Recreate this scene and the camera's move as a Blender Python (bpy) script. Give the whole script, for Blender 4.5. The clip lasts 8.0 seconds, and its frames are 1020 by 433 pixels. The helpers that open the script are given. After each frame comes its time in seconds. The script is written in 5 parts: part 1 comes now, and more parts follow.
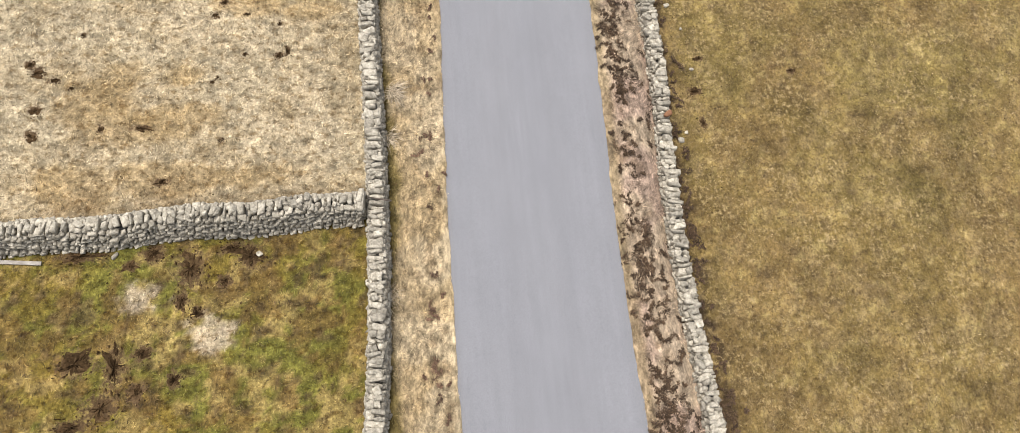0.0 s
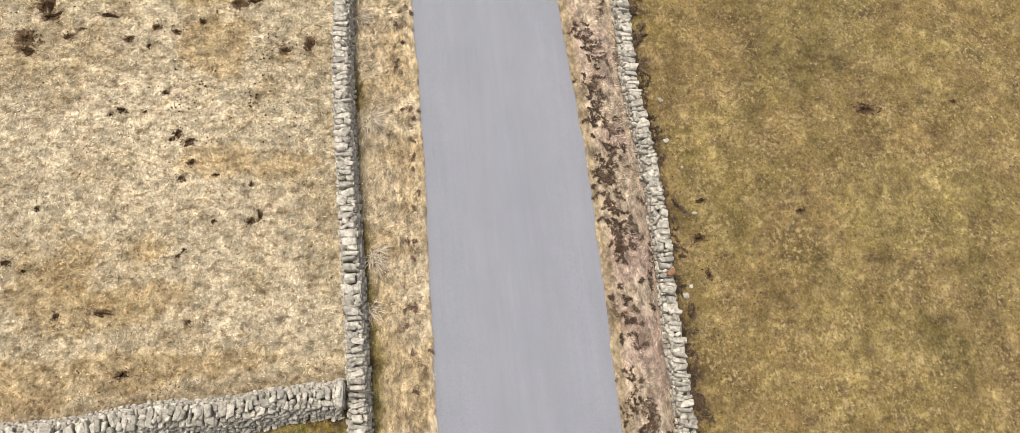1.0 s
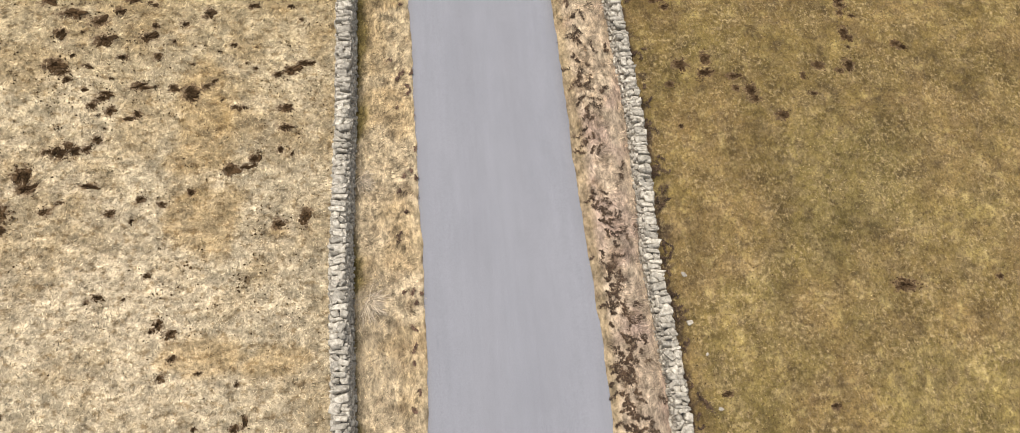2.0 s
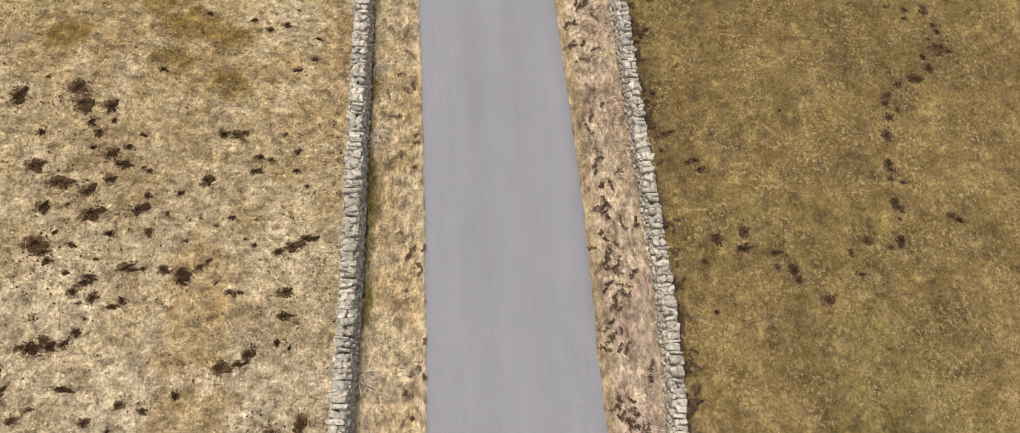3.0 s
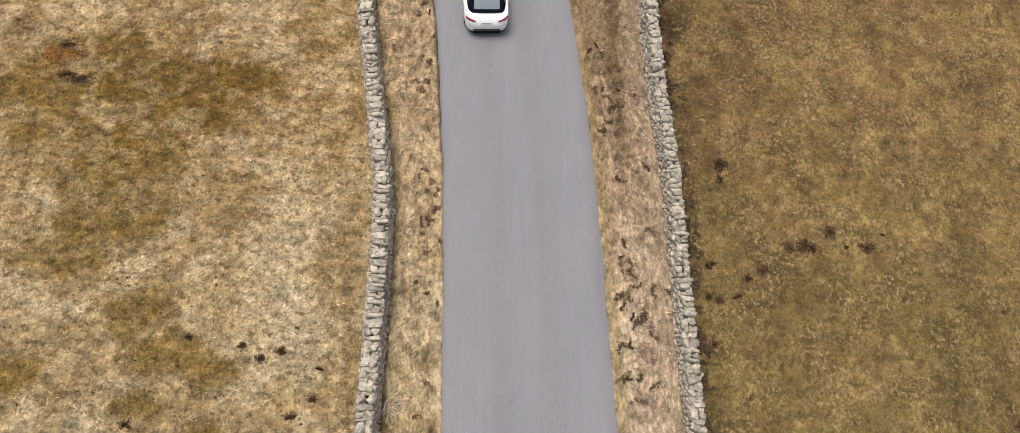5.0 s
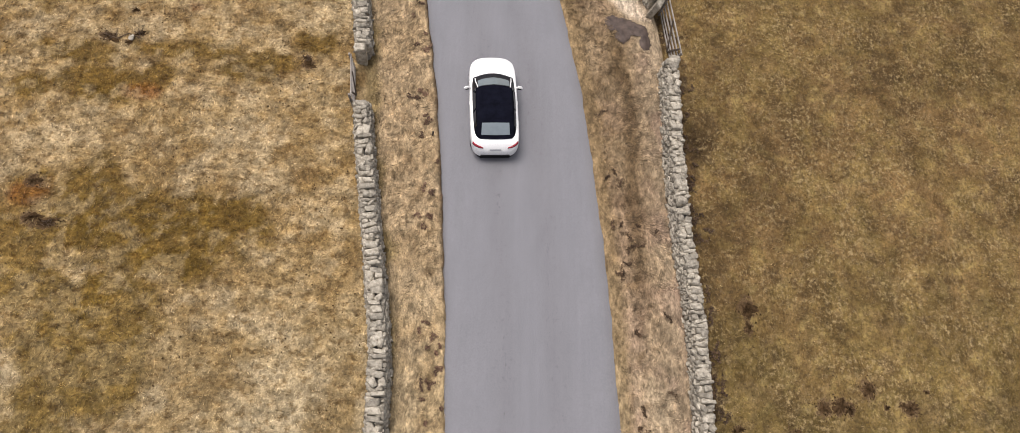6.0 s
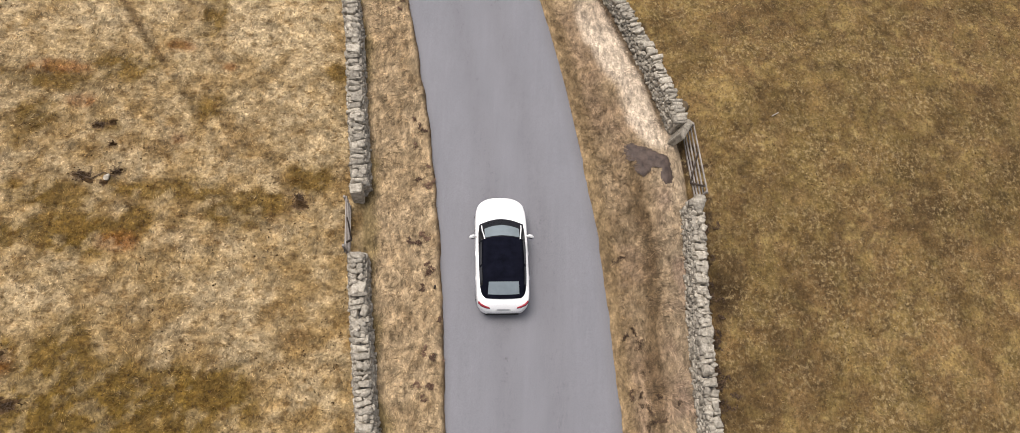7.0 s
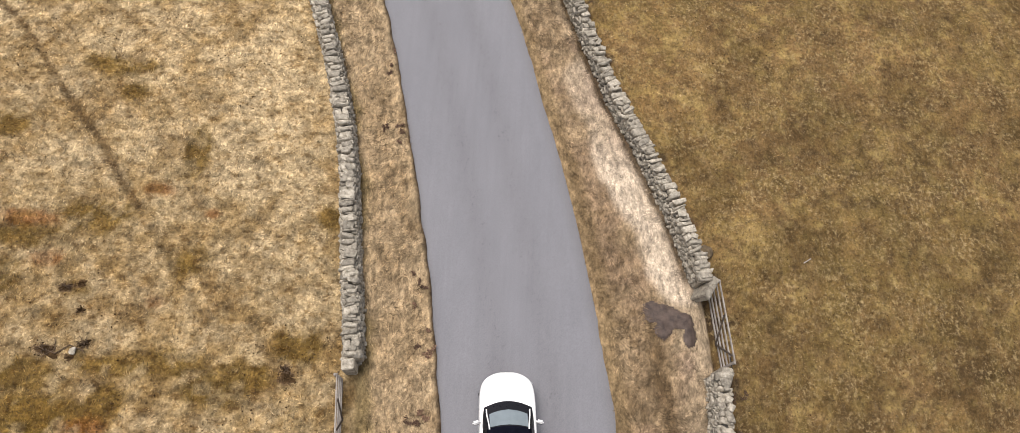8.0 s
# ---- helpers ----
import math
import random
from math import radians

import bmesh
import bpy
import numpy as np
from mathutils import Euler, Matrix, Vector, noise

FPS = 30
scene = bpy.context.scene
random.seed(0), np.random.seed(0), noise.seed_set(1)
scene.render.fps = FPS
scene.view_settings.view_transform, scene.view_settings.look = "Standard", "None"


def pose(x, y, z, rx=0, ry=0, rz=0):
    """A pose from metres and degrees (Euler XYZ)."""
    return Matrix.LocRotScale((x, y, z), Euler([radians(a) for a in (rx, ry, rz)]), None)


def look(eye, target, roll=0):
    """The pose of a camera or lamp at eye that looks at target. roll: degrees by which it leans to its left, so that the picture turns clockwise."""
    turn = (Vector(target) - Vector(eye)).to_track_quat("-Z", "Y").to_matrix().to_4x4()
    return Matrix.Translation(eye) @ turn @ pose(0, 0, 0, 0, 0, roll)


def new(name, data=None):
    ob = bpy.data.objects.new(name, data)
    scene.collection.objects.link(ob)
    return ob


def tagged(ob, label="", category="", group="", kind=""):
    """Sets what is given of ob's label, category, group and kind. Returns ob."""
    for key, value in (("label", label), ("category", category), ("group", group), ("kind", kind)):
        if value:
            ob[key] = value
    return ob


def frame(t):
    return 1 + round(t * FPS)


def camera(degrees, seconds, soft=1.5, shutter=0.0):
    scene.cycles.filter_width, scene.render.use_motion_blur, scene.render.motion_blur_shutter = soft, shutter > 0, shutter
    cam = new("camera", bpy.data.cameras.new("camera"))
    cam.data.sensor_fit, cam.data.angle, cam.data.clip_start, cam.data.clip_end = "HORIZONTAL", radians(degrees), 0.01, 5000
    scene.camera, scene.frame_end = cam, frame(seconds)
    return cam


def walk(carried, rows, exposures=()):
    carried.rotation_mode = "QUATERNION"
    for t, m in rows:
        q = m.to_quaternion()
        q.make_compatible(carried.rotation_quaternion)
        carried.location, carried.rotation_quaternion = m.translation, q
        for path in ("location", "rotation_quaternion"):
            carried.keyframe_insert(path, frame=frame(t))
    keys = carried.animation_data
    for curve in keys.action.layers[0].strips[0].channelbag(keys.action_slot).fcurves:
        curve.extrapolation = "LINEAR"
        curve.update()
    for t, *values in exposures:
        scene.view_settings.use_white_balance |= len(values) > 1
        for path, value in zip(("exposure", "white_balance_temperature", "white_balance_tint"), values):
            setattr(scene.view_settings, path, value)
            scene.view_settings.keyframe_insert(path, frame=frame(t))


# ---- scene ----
cam = camera(69.5, 8.0, 0.6)
METRES, EYE, TILT, LEAN, TURN = 51.0, 24.0, -69.0, -4.0, -5.0
ROWS = [
    (0.0, 0.0, 0.0, 0.0, 0.0, 0.0, -0.0),
    (0.5, 0.0024, 0.0192, 0.0539, -0.32, 0.23, 0.89),
    (1.0, 0.0035, 0.0386, 0.1092, -0.34, 0.76, 1.08),
    (1.5, 0.0023, 0.059, 0.1669, -0.3, 1.49, 0.75),
    (3.0, -0.0086, 0.1224, 0.3498, 0.6, 3.75, -2.04),
    (3.5, -0.0157, 0.1449, 0.4135, 0.93, 4.13, -3.06),
    (4.0, -0.0233, 0.1677, 0.4752, 1.23, 4.34, -3.89),
    (4.5, -0.0313, 0.19, 0.5345, 1.51, 4.36, -4.52),
    (6.0, -0.0555, 0.253, 0.7078, 1.9, 3.4, -5.68),
    (6.5, -0.0637, 0.2738, 0.7636, 2.04, 3.37, -5.98),
    (7.0, -0.0722, 0.2944, 0.821, 2.19, 3.24, -6.28),
    (7.5, -0.0813, 0.3152, 0.8784, 2.26, 3.22, -6.52),
    (8.0, -0.0908, 0.3361, 0.9355, 2.36, 3.27, -6.86),
]
walk(cam, [(t, pose(0, 0, EYE, TILT, LEAN, TURN) @ pose(METRES * x, METRES * y, METRES * z, 90 + pitch, roll, yaw)) for t, x, y, z, yaw, pitch, roll in ROWS],
     [(0.0, 0.95, 6450, 10.5), (1.7, 0.94, 6450, 11.0), (3.0, 0.71, 6600, 12.5), (4.5, 0.68, 6600, 12.5), (6.0, 0.52, 6550, 15.0), (8.0, 0.57, 6550, 14.0)])

# ---- daylight: a bright overcast sky with a veiled sun ----
world = bpy.data.worlds.new("overcast_sky")
scene.world = world
world.use_nodes = True
wn = world.node_tree
sky = wn.nodes.new("ShaderNodeTexSky")
sky.sky_type = "NISHITA"
sky.sun_disc = False
sky.sun_elevation = radians(73)
sky.sun_rotation = radians(-57)
sky.dust_density = 4.0
grey_sky = wn.nodes.new("ShaderNodeHueSaturation")
grey_sky.inputs["Saturation"].default_value = 0.35
wn.links.new(sky.outputs["Color"], grey_sky.inputs["Color"])
wn.links.new(grey_sky.outputs["Color"], wn.nodes["Background"].inputs["Color"])
wn.nodes["Background"].inputs["Strength"].default_value = 0.125
sun = new("sun", bpy.data.lights.new("sun", "SUN"))
sun.data.energy = 1.7
sun.data.angle = radians(30)
sun.data.color = (1.0, 0.96, 0.9)
sun.matrix_world = look((-5.2, 3.4, 20), (0, 0, 0))

# ---- plan: curves that run along the road (x as a function of y) ----
def curve(ys, xs):
    """A smooth table of x over y."""
    ys, xs = np.array(ys, float), np.array(xs, float)
    slope = np.gradient(xs, ys)
    y = np.arange(ys[0], ys[-1], 0.1)
    i = np.clip(np.searchsorted(ys, y, side="right") - 1, 0, len(ys) - 2)
    h = ys[i + 1] - ys[i]
    u = (y - ys[i]) / h
    x = ((2 * u**3 - 3 * u**2 + 1) * xs[i] + (u**3 - 2 * u**2 + u) * h * slope[i]
         + (3 * u**2 - 2 * u**3) * xs[i + 1] + (u**3 - u**2) * h * slope[i + 1])
    return lambda q: np.interp(q, y, x)


road_left = curve([-40, 2, 9, 14, 19, 25, 31, 36, 40, 45, 50, 54, 58, 62, 66, 70, 74, 80, 92],
                  [0.32, 0.32, 0.32, 0.40, 0.49, 0.45, 0.40, 0.30, 0.18, -0.05, -0.43, -0.82, -1.38, -2.17, -3.05, -4.08, -5.3, -7.3, -11.5])
road_right = curve([-40, 2, 8, 13, 18, 23, 28, 33, 37, 42, 47, 51, 55, 59, 63, 67, 71, 75, 80, 92],
                   [6.28, 6.23, 6.18, 6.33, 6.41, 6.30, 6.30, 6.20, 6.05, 5.88, 5.66, 5.32, 4.89, 4.2, 3.32, 2.27, 1.1, -0.2, -1.9, -6.0])
wall_left = curve([-40, 2, 5, 12, 16, 21, 27, 33, 39, 44.5, 47, 50, 53.5, 57, 60, 64, 67, 70, 75, 92],
                  [-2.4, -2.3, -2.14, -2.1, -2.2, -2.27, -2.12, -2.08, -2.06, -2.2, -2.57, -3.08, -3.62, -3.95, -4.42, -5.02, -5.78, -6.75, -8.6, -15.0])
wall_right = curve([-40, 2, 7, 11, 14, 18, 20.5, 23, 27, 31, 36, 42, 46, 49, 53, 56.4, 59.7, 61, 63, 65, 67.2, 69.6, 72, 76, 92],
                   [8.6, 8.55, 8.4, 8.53, 8.75, 8.73, 8.63, 8.8, 8.95, 8.83, 8.73, 8.7, 8.66, 8.42, 8.41, 8.46, 8.1, 7.75, 7.1, 6.3, 5.3, 4.4, 3.6, 2.2, -3.0])


def cross_wall(x):
    """y of the wall that divides the two western fields, and the same for its top's height."""
    return 9.52 + 0.034 * (x + 2.6) - 0.05 * step(-9.8, -10.3, x) + 0.05 * np.sin(1.3 * x)


def wall_left_top(y):
    return np.interp(y, [0, 14, 20, 33, 45, 51, 60, 70], [0.95, 0.93, 1.08, 1.1, 1.15, 1.02, 0.92, 0.9])


def wall_right_top(y):
    return np.interp(y, [0, 14, 19, 24, 30, 42, 50, 60, 64, 70], [0.05, 0.1, 0.35, 0.3, 0.4, 0.55, 0.88, 0.9, 0.66, 0.5])


# ---- value noise for the lie of the land ----
def lattice(ix, iy, seed):
    a = (ix * 0x1E3779B1 + iy * 0x05EBCA77 + seed * 0x42B2AE3D) & 0x7FFFFFFF
    a = ((a ^ (a >> 15)) * 0x2C1B3C6D) & 0x7FFFFFFF
    a = ((a ^ (a >> 12)) * 0x297A2D39) & 0x7FFFFFFF
    a = ((a ^ (a >> 15)) * 0x1B56C4E9) & 0x7FFFFFFF
    return (a ^ (a >> 13)) / 2147483647.0


def value_noise(x, y, seed):
    fx, fy = np.floor(x), np.floor(y)
    ix, iy = fx.astype(np.int64), fy.astype(np.int64)
    u, v = x - fx, y - fy
    u, v = u * u * (3 - 2 * u), v * v * (3 - 2 * v)
    a, b = lattice(ix, iy, seed), lattice(ix + 1, iy, seed)
    c, d = lattice(ix, iy + 1, seed), lattice(ix + 1, iy + 1, seed)
    return (a * (1 - u) + b * u) * (1 - v) + (c * (1 - u) + d * u) * v


def fbm(x, y, size, octaves=3, seed=1):
    """Noise from 0 to 1 with patches of about that many metres."""
    total, weight, gain = 0.0, 0.0, 1.0
    for k in range(octaves):
        total = total + gain * value_noise(x / size * 2**k + 17.3 * k, y / size * 2**k - 9.1 * k, seed + 31 * k)
        weight, gain = weight + gain, gain * 0.55
    return total / weight


def step(a, b, v):
    u = np.clip((v - a) / (b - a), 0, 1)
    return u * u * (3 - 2 * u)


# an old drain and a sheep path across the western field
TRACKS = [((-20.5, 71.0), (-19.0, 69.4), (-17.9, 68.4), (-16.4, 66.6), (-15.0, 64.9), (-13.9, 63.8), (-12.5, 61.8), (-11.9, 61.2)),
          ((-11.9, 61.2), (-9.3, 57.8), (-7.8, 56.6)), ((-18.5, 60.2), (-15.1, 59.9), (-13.3, 59.6))]


def along(x, y, line):
    """Distance from a broken line."""
    best = np.full(np.shape(x), 1e9)
    for (ax, ay), (bx, by) in zip(line, line[1:]):
        u = np.clip(((x - ax) * (bx - ax) + (y - ay) * (by - ay)) / ((bx - ax)**2 + (by - ay)**2), 0, 1)
        best = np.minimum(best, np.hypot(x - ax - u * (bx - ax), y - ay - u * (by - ay)))
    return best


def height(x, y):
    """Height of the ground."""
    x, y = np.asarray(x, float), np.asarray(y, float)
    rl, rr, wl, wr = road_left(y), road_right(y), wall_left(y), wall_right(y)
    # western fields rise away from the road
    rise = np.interp(y, [6, 9, 12, 14, 18, 30, 36, 42, 56, 70], [0.0, 0.01, 0.03, 0.06, 0.075, 0.116, 0.12, 0.095, 0.075, 0.05])
    d = np.clip(wl - x, 0, 60)
    west = np.interp(y, [0, 12, 30, 46, 56], [0.12, 0.15, 0.28, 0.3, 0.05]) + rise * d
    west = west + (fbm(x, y, 2.6, 3, 5) - 0.5) * 0.16 + (fbm(x, y, 0.5, 2, 6) - 0.5) * 0.09
    west = west - 0.08 * step(0.22, 0.05, along(x, y, TRACKS[0]))
    # eastern field lies lower
    e = np.clip(x - wr, 0, 60)
    east = np.interp(y, [0, 15, 30, 45, 60], [-0.92, -0.98, -0.7, -0.5, -0.5]) - np.interp(y, [0, 18, 30, 40, 60], [0.006, 0.008, 0.026, 0.026, 0.008]) * e
    east = east + (fbm(x, y, 3.1, 3, 8) - 0.5) * 0.14 + (fbm(x, y, 0.45, 2, 9) - 0.5) * 0.045
    # verges
    rough = (fbm(x, y, 0.9, 3, 12) - 0.5) * 0.2 + (fbm(x, y, 0.3, 2, 13) - 0.5) * 0.09
    a = np.clip((rl - x) / np.maximum(rl - wl, 0.1), 0, 1)
    lip = np.interp(y, [0, 38, 46, 70], [0.04, 0.05, 0.13, 0.13])
    verge_w = lip - 0.10 * step(0.1, 0.9, a) + rough * step(0.0, 0.2, a) - 0.13 * step(0.62, 0.36, x - wl)
    b = np.clip((x - rr) / np.maximum(wr - rr, 0.1), 0, 1)
    low = wall_right_top(y) - np.interp(y, [0, 20, 45, 52, 58, 62], [0.5, 0.6, 0.7, 0.95, 0.95, 0.7])
    bank = np.interp(y, [0, 12, 20, 45, 56], [0.1, 0.15, 0.25, 0.25, 0.1])
    verge_e = 0.03 + bank * step(0.0, 0.35, b) + (low - bank - 0.03) * step(0.4, 1.0, b) + rough * step(0.0, 0.2, b) - (0.10 + 0.12 * step(58, 61, y)) * step(0.75, 0.4, wr - x)
    bed = np.full_like(x, -0.09)
    z = np.where(x < rl, verge_w, np.where(x > rr, verge_e, bed))
    z = z + (west - z) * step(0.12, -0.12, x - wl)
    z = z + (east - z) * step(-0.12, 0.12, x - wr)
    return z


# ---- colours of the grass, as albedo ----
BLEACHED, PALE, STRAW = np.array((0.375, 0.305, 0.212)), np.array((0.30, 0.225, 0.13)), np.array((0.235, 0.165, 0.085))
BROWN, OCHRE, OLIVE = np.array((0.12, 0.074, 0.034)), np.array((0.162, 0.096, 0.026)), np.array((0.136, 0.093, 0.034))
GREEN, PEAT_AND_SHADE, PINK = np.array((0.105, 0.105, 0.03)), np.array((0.040, 0.026, 0.017)), np.array((0.345, 0.254, 0.19))
MARSH = np.array((0.126, 0.081, 0.020))
SOIL = np.array((0.056, 0.033, 0.020))
HAY = np.array((0.345, 0.272, 0.185))
OCHRE_SOUTH = [
    (-8.8, 14.9, 0.7, 0.45), (-8.2, 11.0, 3.0, 0.5), (-12.4, 10.9, 1.8, 0.6), (-6.8, 26.5, 0.9, 1.5), (-6.8, 22.9, 0.9, 1.0), (-4.4, 22.2, 0.35, 0.3),
    (-11.3, 13.9, 1.4, 1.4), (-6.4, 18.0, 1.1, 0.5), (-4.3, 17.7, 0.9, 0.5), (-9.5, 13.2, 1.7, 0.6), (-7.6, 24.9, 0.5, 0.5),
]
OCHRE_MIDDLE = [
    (-14.5, 47.6, 2.0, 1.0), (-8.8, 47.6, 1.6, 1.3), (-13.8, 45.8, 1.4, 0.8), (-12.3, 44.0, 1.1, 0.8), (-10.5, 44.7, 1.2, 1.6), (-10.9, 42.5, 1.3, 0.8),
    (-12.2, 41.0, 1.2, 0.6), (-9.4, 39.5, 0.8, 1.0), (-8.3, 38.1, 1.1, 0.7), (-7.0, 37.5, 0.8, 0.5), (-9.0, 36.2, 0.9, 0.5), (-12.7, 36.9, 0.8, 0.6), (-6.9, 35.3, 0.5, 0.5),
]
OCHRE_NORTH = [
    (-12.3, 48.8, 0.8, 1.2), (-10.6, 48.8, 1.2, 0.9), (-9.2, 48.9, 1.1, 0.9), (-7.3, 48.8, 0.8, 0.6), (-8.7, 46.8, 0.9, 0.7), (-10.7, 47.0, 0.9, 0.7), (-11.3, 45.7, 0.6, 0.6),
    (-14.4, 49.4, 0.5, 0.6), (-12.4, 53.8, 1.0, 0.7), (-11.3, 54.3, 0.6, 0.6), (-15.5, 53.4, 0.6, 0.5), (-9.9, 59.2, 0.8, 1.1), (-15.7, 58.2, 0.8, 0.9), (-13.1, 58.1, 0.7, 0.5),
]
OCHRE_FAR = [
    (-15.5, 59.8, 1.5, 0.5), (-5.6, 56.5, 0.9, 0.6), (-7.1, 55.5, 1.0, 0.5), (-5.3, 61.3, 0.4, 0.5), (-13.1, 60.7, 1.2, 0.6), (-11.6, 55.6, 1.2, 0.4), (-9.9, 55.8, 1.2, 0.5),
    (-8.1, 55.0, 1.0, 0.5), (-14.2, 55.2, 1.5, 0.5), (-13.7, 53.9, 1.0, 0.6), (-13.8, 67.0, 1.2, 0.6), (-13.2, 65.9, 0.6, 0.5), (-10.5, 63.6, 0.35, 1.0), (-16.9, 64.0, 0.6, 0.5),
]
BLEACHED_PATCHES = [
    (-5.3, 12.6, 2.2, 1.8), (-8.5, 17.3, 2.5, 1.5), (-10.2, 20.0, 3.0, 2.4), (-4.6, 14.0, 1.3, 2.0), (-5.4, 42.0, 1.5, 2.2), (-5.2, 39.8, 1.4, 1.4), (-6.5, 45.0, 1.2, 0.6),
    (-7.5, 64.5, 2.3, 3.0), (-14.8, 63.0, 1.0, 1.0), (-9.0, 68.0, 2.0, 2.0), (-7.2, 59.6, 1.6, 1.3), (-7.6, 51.5, 1.4, 1.6), (-14.6, 51.4, 1.0, 0.6), (-13.5, 43.0, 0.8, 0.5),
]
RUST_PATCHES = [(-9.4, 61.1, 0.3, 0.2), (-10.6, 57.8, 0.4, 0.3), (-14.3, 59.0, 0.5, 0.3), (-11.5, 61.9, 0.5, 0.25), (-15.2, 60.4, 0.9, 0.3), (-11.6, 53.6, 0.6, 0.35), (-14.4, 49.0, 0.5, 0.5)]
MOSS_PALE = [(-7.4, 5.5, 0.7, 0.6), (-9.7, 6.9, 0.6, 0.5)]


def blend(c, other, w):
    return c + (other - c) * np.clip(w, 0, 1)[..., None]


MOLEHILLS_MOSS = [
    (-11.5, 4.9, 0.43, 0.33), (-10.3, 4.7, 0.27, 0.53), (-9.5, 5.1, 0.28, 0.19), (-8.5, 4.2, 0.2, 0.24), (-9.6, 3.9, 0.21, 0.26),
    (-10.6, 3.5, 0.42, 0.36), (-11.4, 3.0, 0.42, 0.21), (-9.4, 8.4, 0.31, 0.27), (-8.2, 7.8, 0.37, 0.54), (-6.3, 8.1, 0.3, 0.37),
    (-6.9, 8.4, 0.34, 0.18), (-7.1, 7.3, 0.19, 0.2), (-10.1, 8.0, 0.19, 0.16), (-8.4, 6.7, 0.18, 0.28), (-11.7, 8.4, 0.51, 0.16),
    (-7.9, 6.3, 0.2, 0.19),
]
MOLEHILLS_WEST_A = [
    (-9.3, 10.9, 0.26, 0.12), (-7.4, 12.4, 0.11, 0.09), (-13.6, 12.7, 0.18, 0.18), (-11.4, 12.9, 0.1, 0.14), (-10.1, 12.9, 0.28, 0.09), (-13.5, 13.6, 0.19, 0.16),
    (-12.4, 14.4, 0.09, 0.07), (-7.8, 14.6, 0.07, 0.07), (-13.0, 14.7, 0.17, 0.13), (-7.6, 14.8, 0.07, 0.08), (-13.5, 15.0, 0.19, 0.18), (-13.8, 15.3, 0.15, 0.15),
    (-5.5, 15.7, 0.16, 0.14), (-6.7, 15.8, 0.07, 0.11), (-5.2, 15.9, 0.08, 0.18), (-12.2, 16.5, 0.09, 0.1), (-5.5, 17.1, 0.07, 0.13), (-7.8, 17.4, 0.14, 0.12),
    (-6.7, 17.5, 0.12, 0.07), (-7.5, 18.0, 0.12, 0.14), (-7.6, 18.8, 0.18, 0.12), (-8.2, 18.9, 0.08, 0.09), (-8.0, 19.1, 0.14, 0.19), (-10.2, 19.9, 0.08, 0.07),
]
MOLEHILLS_WEST_B = [
    (-9.1, 20.0, 0.07, 0.07), (-9.9, 20.1, 0.19, 0.11), (-8.5, 20.8, 0.1, 0.1), (-13.2, 22.5, 0.26, 0.15), (-4.4, 22.5, 0.2, 0.21), (-9.1, 22.7, 0.08, 0.13),
    (-3.5, 22.8, 0.18, 0.33), (-9.8, 23.0, 0.17, 0.15), (-13.2, 23.0, 0.32, 0.34), (-11.8, 23.1, 0.22, 0.16), (-8.2, 23.3, 0.15, 0.1), (-11.4, 23.4, 0.13, 0.08),
    (-8.9, 23.5, 0.18, 0.13), (-7.3, 23.7, 0.11, 0.14), (-12.5, 23.9, 0.29, 0.21), (-10.6, 24.0, 0.23, 0.1), (-12.7, 24.4, 0.24, 0.27), (-12.5, 24.4, 0.14, 0.2),
    (-6.1, 24.6, 0.24, 0.2), (-5.6, 24.7, 0.2, 0.09), (-5.3, 24.8, 0.12, 0.13), (-5.3, 25.0, 0.2, 0.18), (-4.0, 25.2, 0.07, 0.09), (-11.7, 25.2, 0.27, 0.21),
]
MOLEHILLS_WEST_C = [
    (-12.0, 25.3, 0.19, 0.13), (-11.2, 25.3, 0.18, 0.21), (-4.4, 25.4, 0.13, 0.16), (-10.8, 25.4, 0.19, 0.13), (-11.4, 25.5, 0.15, 0.17), (-10.5, 25.8, 0.19, 0.13),
    (-10.3, 26.2, 0.07, 0.07), (-4.3, 26.3, 0.26, 0.14), (-9.6, 26.6, 0.17, 0.1), (-10.6, 26.7, 0.09, 0.07), (-9.3, 26.8, 0.13, 0.15), (-10.2, 26.9, 0.16, 0.17),
    (-6.0, 27.1, 0.17, 0.1), (-4.3, 27.1, 0.29, 0.14), (-10.8, 27.1, 0.18, 0.13), (-5.7, 27.1, 0.1, 0.07), (-10.5, 27.4, 0.21, 0.12), (-6.5, 27.4, 0.07, 0.07),
    (-7.6, 27.5, 0.26, 0.16), (-10.4, 27.6, 0.21, 0.08), (-11.1, 27.7, 0.13, 0.1), (-7.6, 27.8, 0.27, 0.2), (-9.3, 27.9, 0.32, 0.14), (-8.8, 27.9, 0.07, 0.1),
]
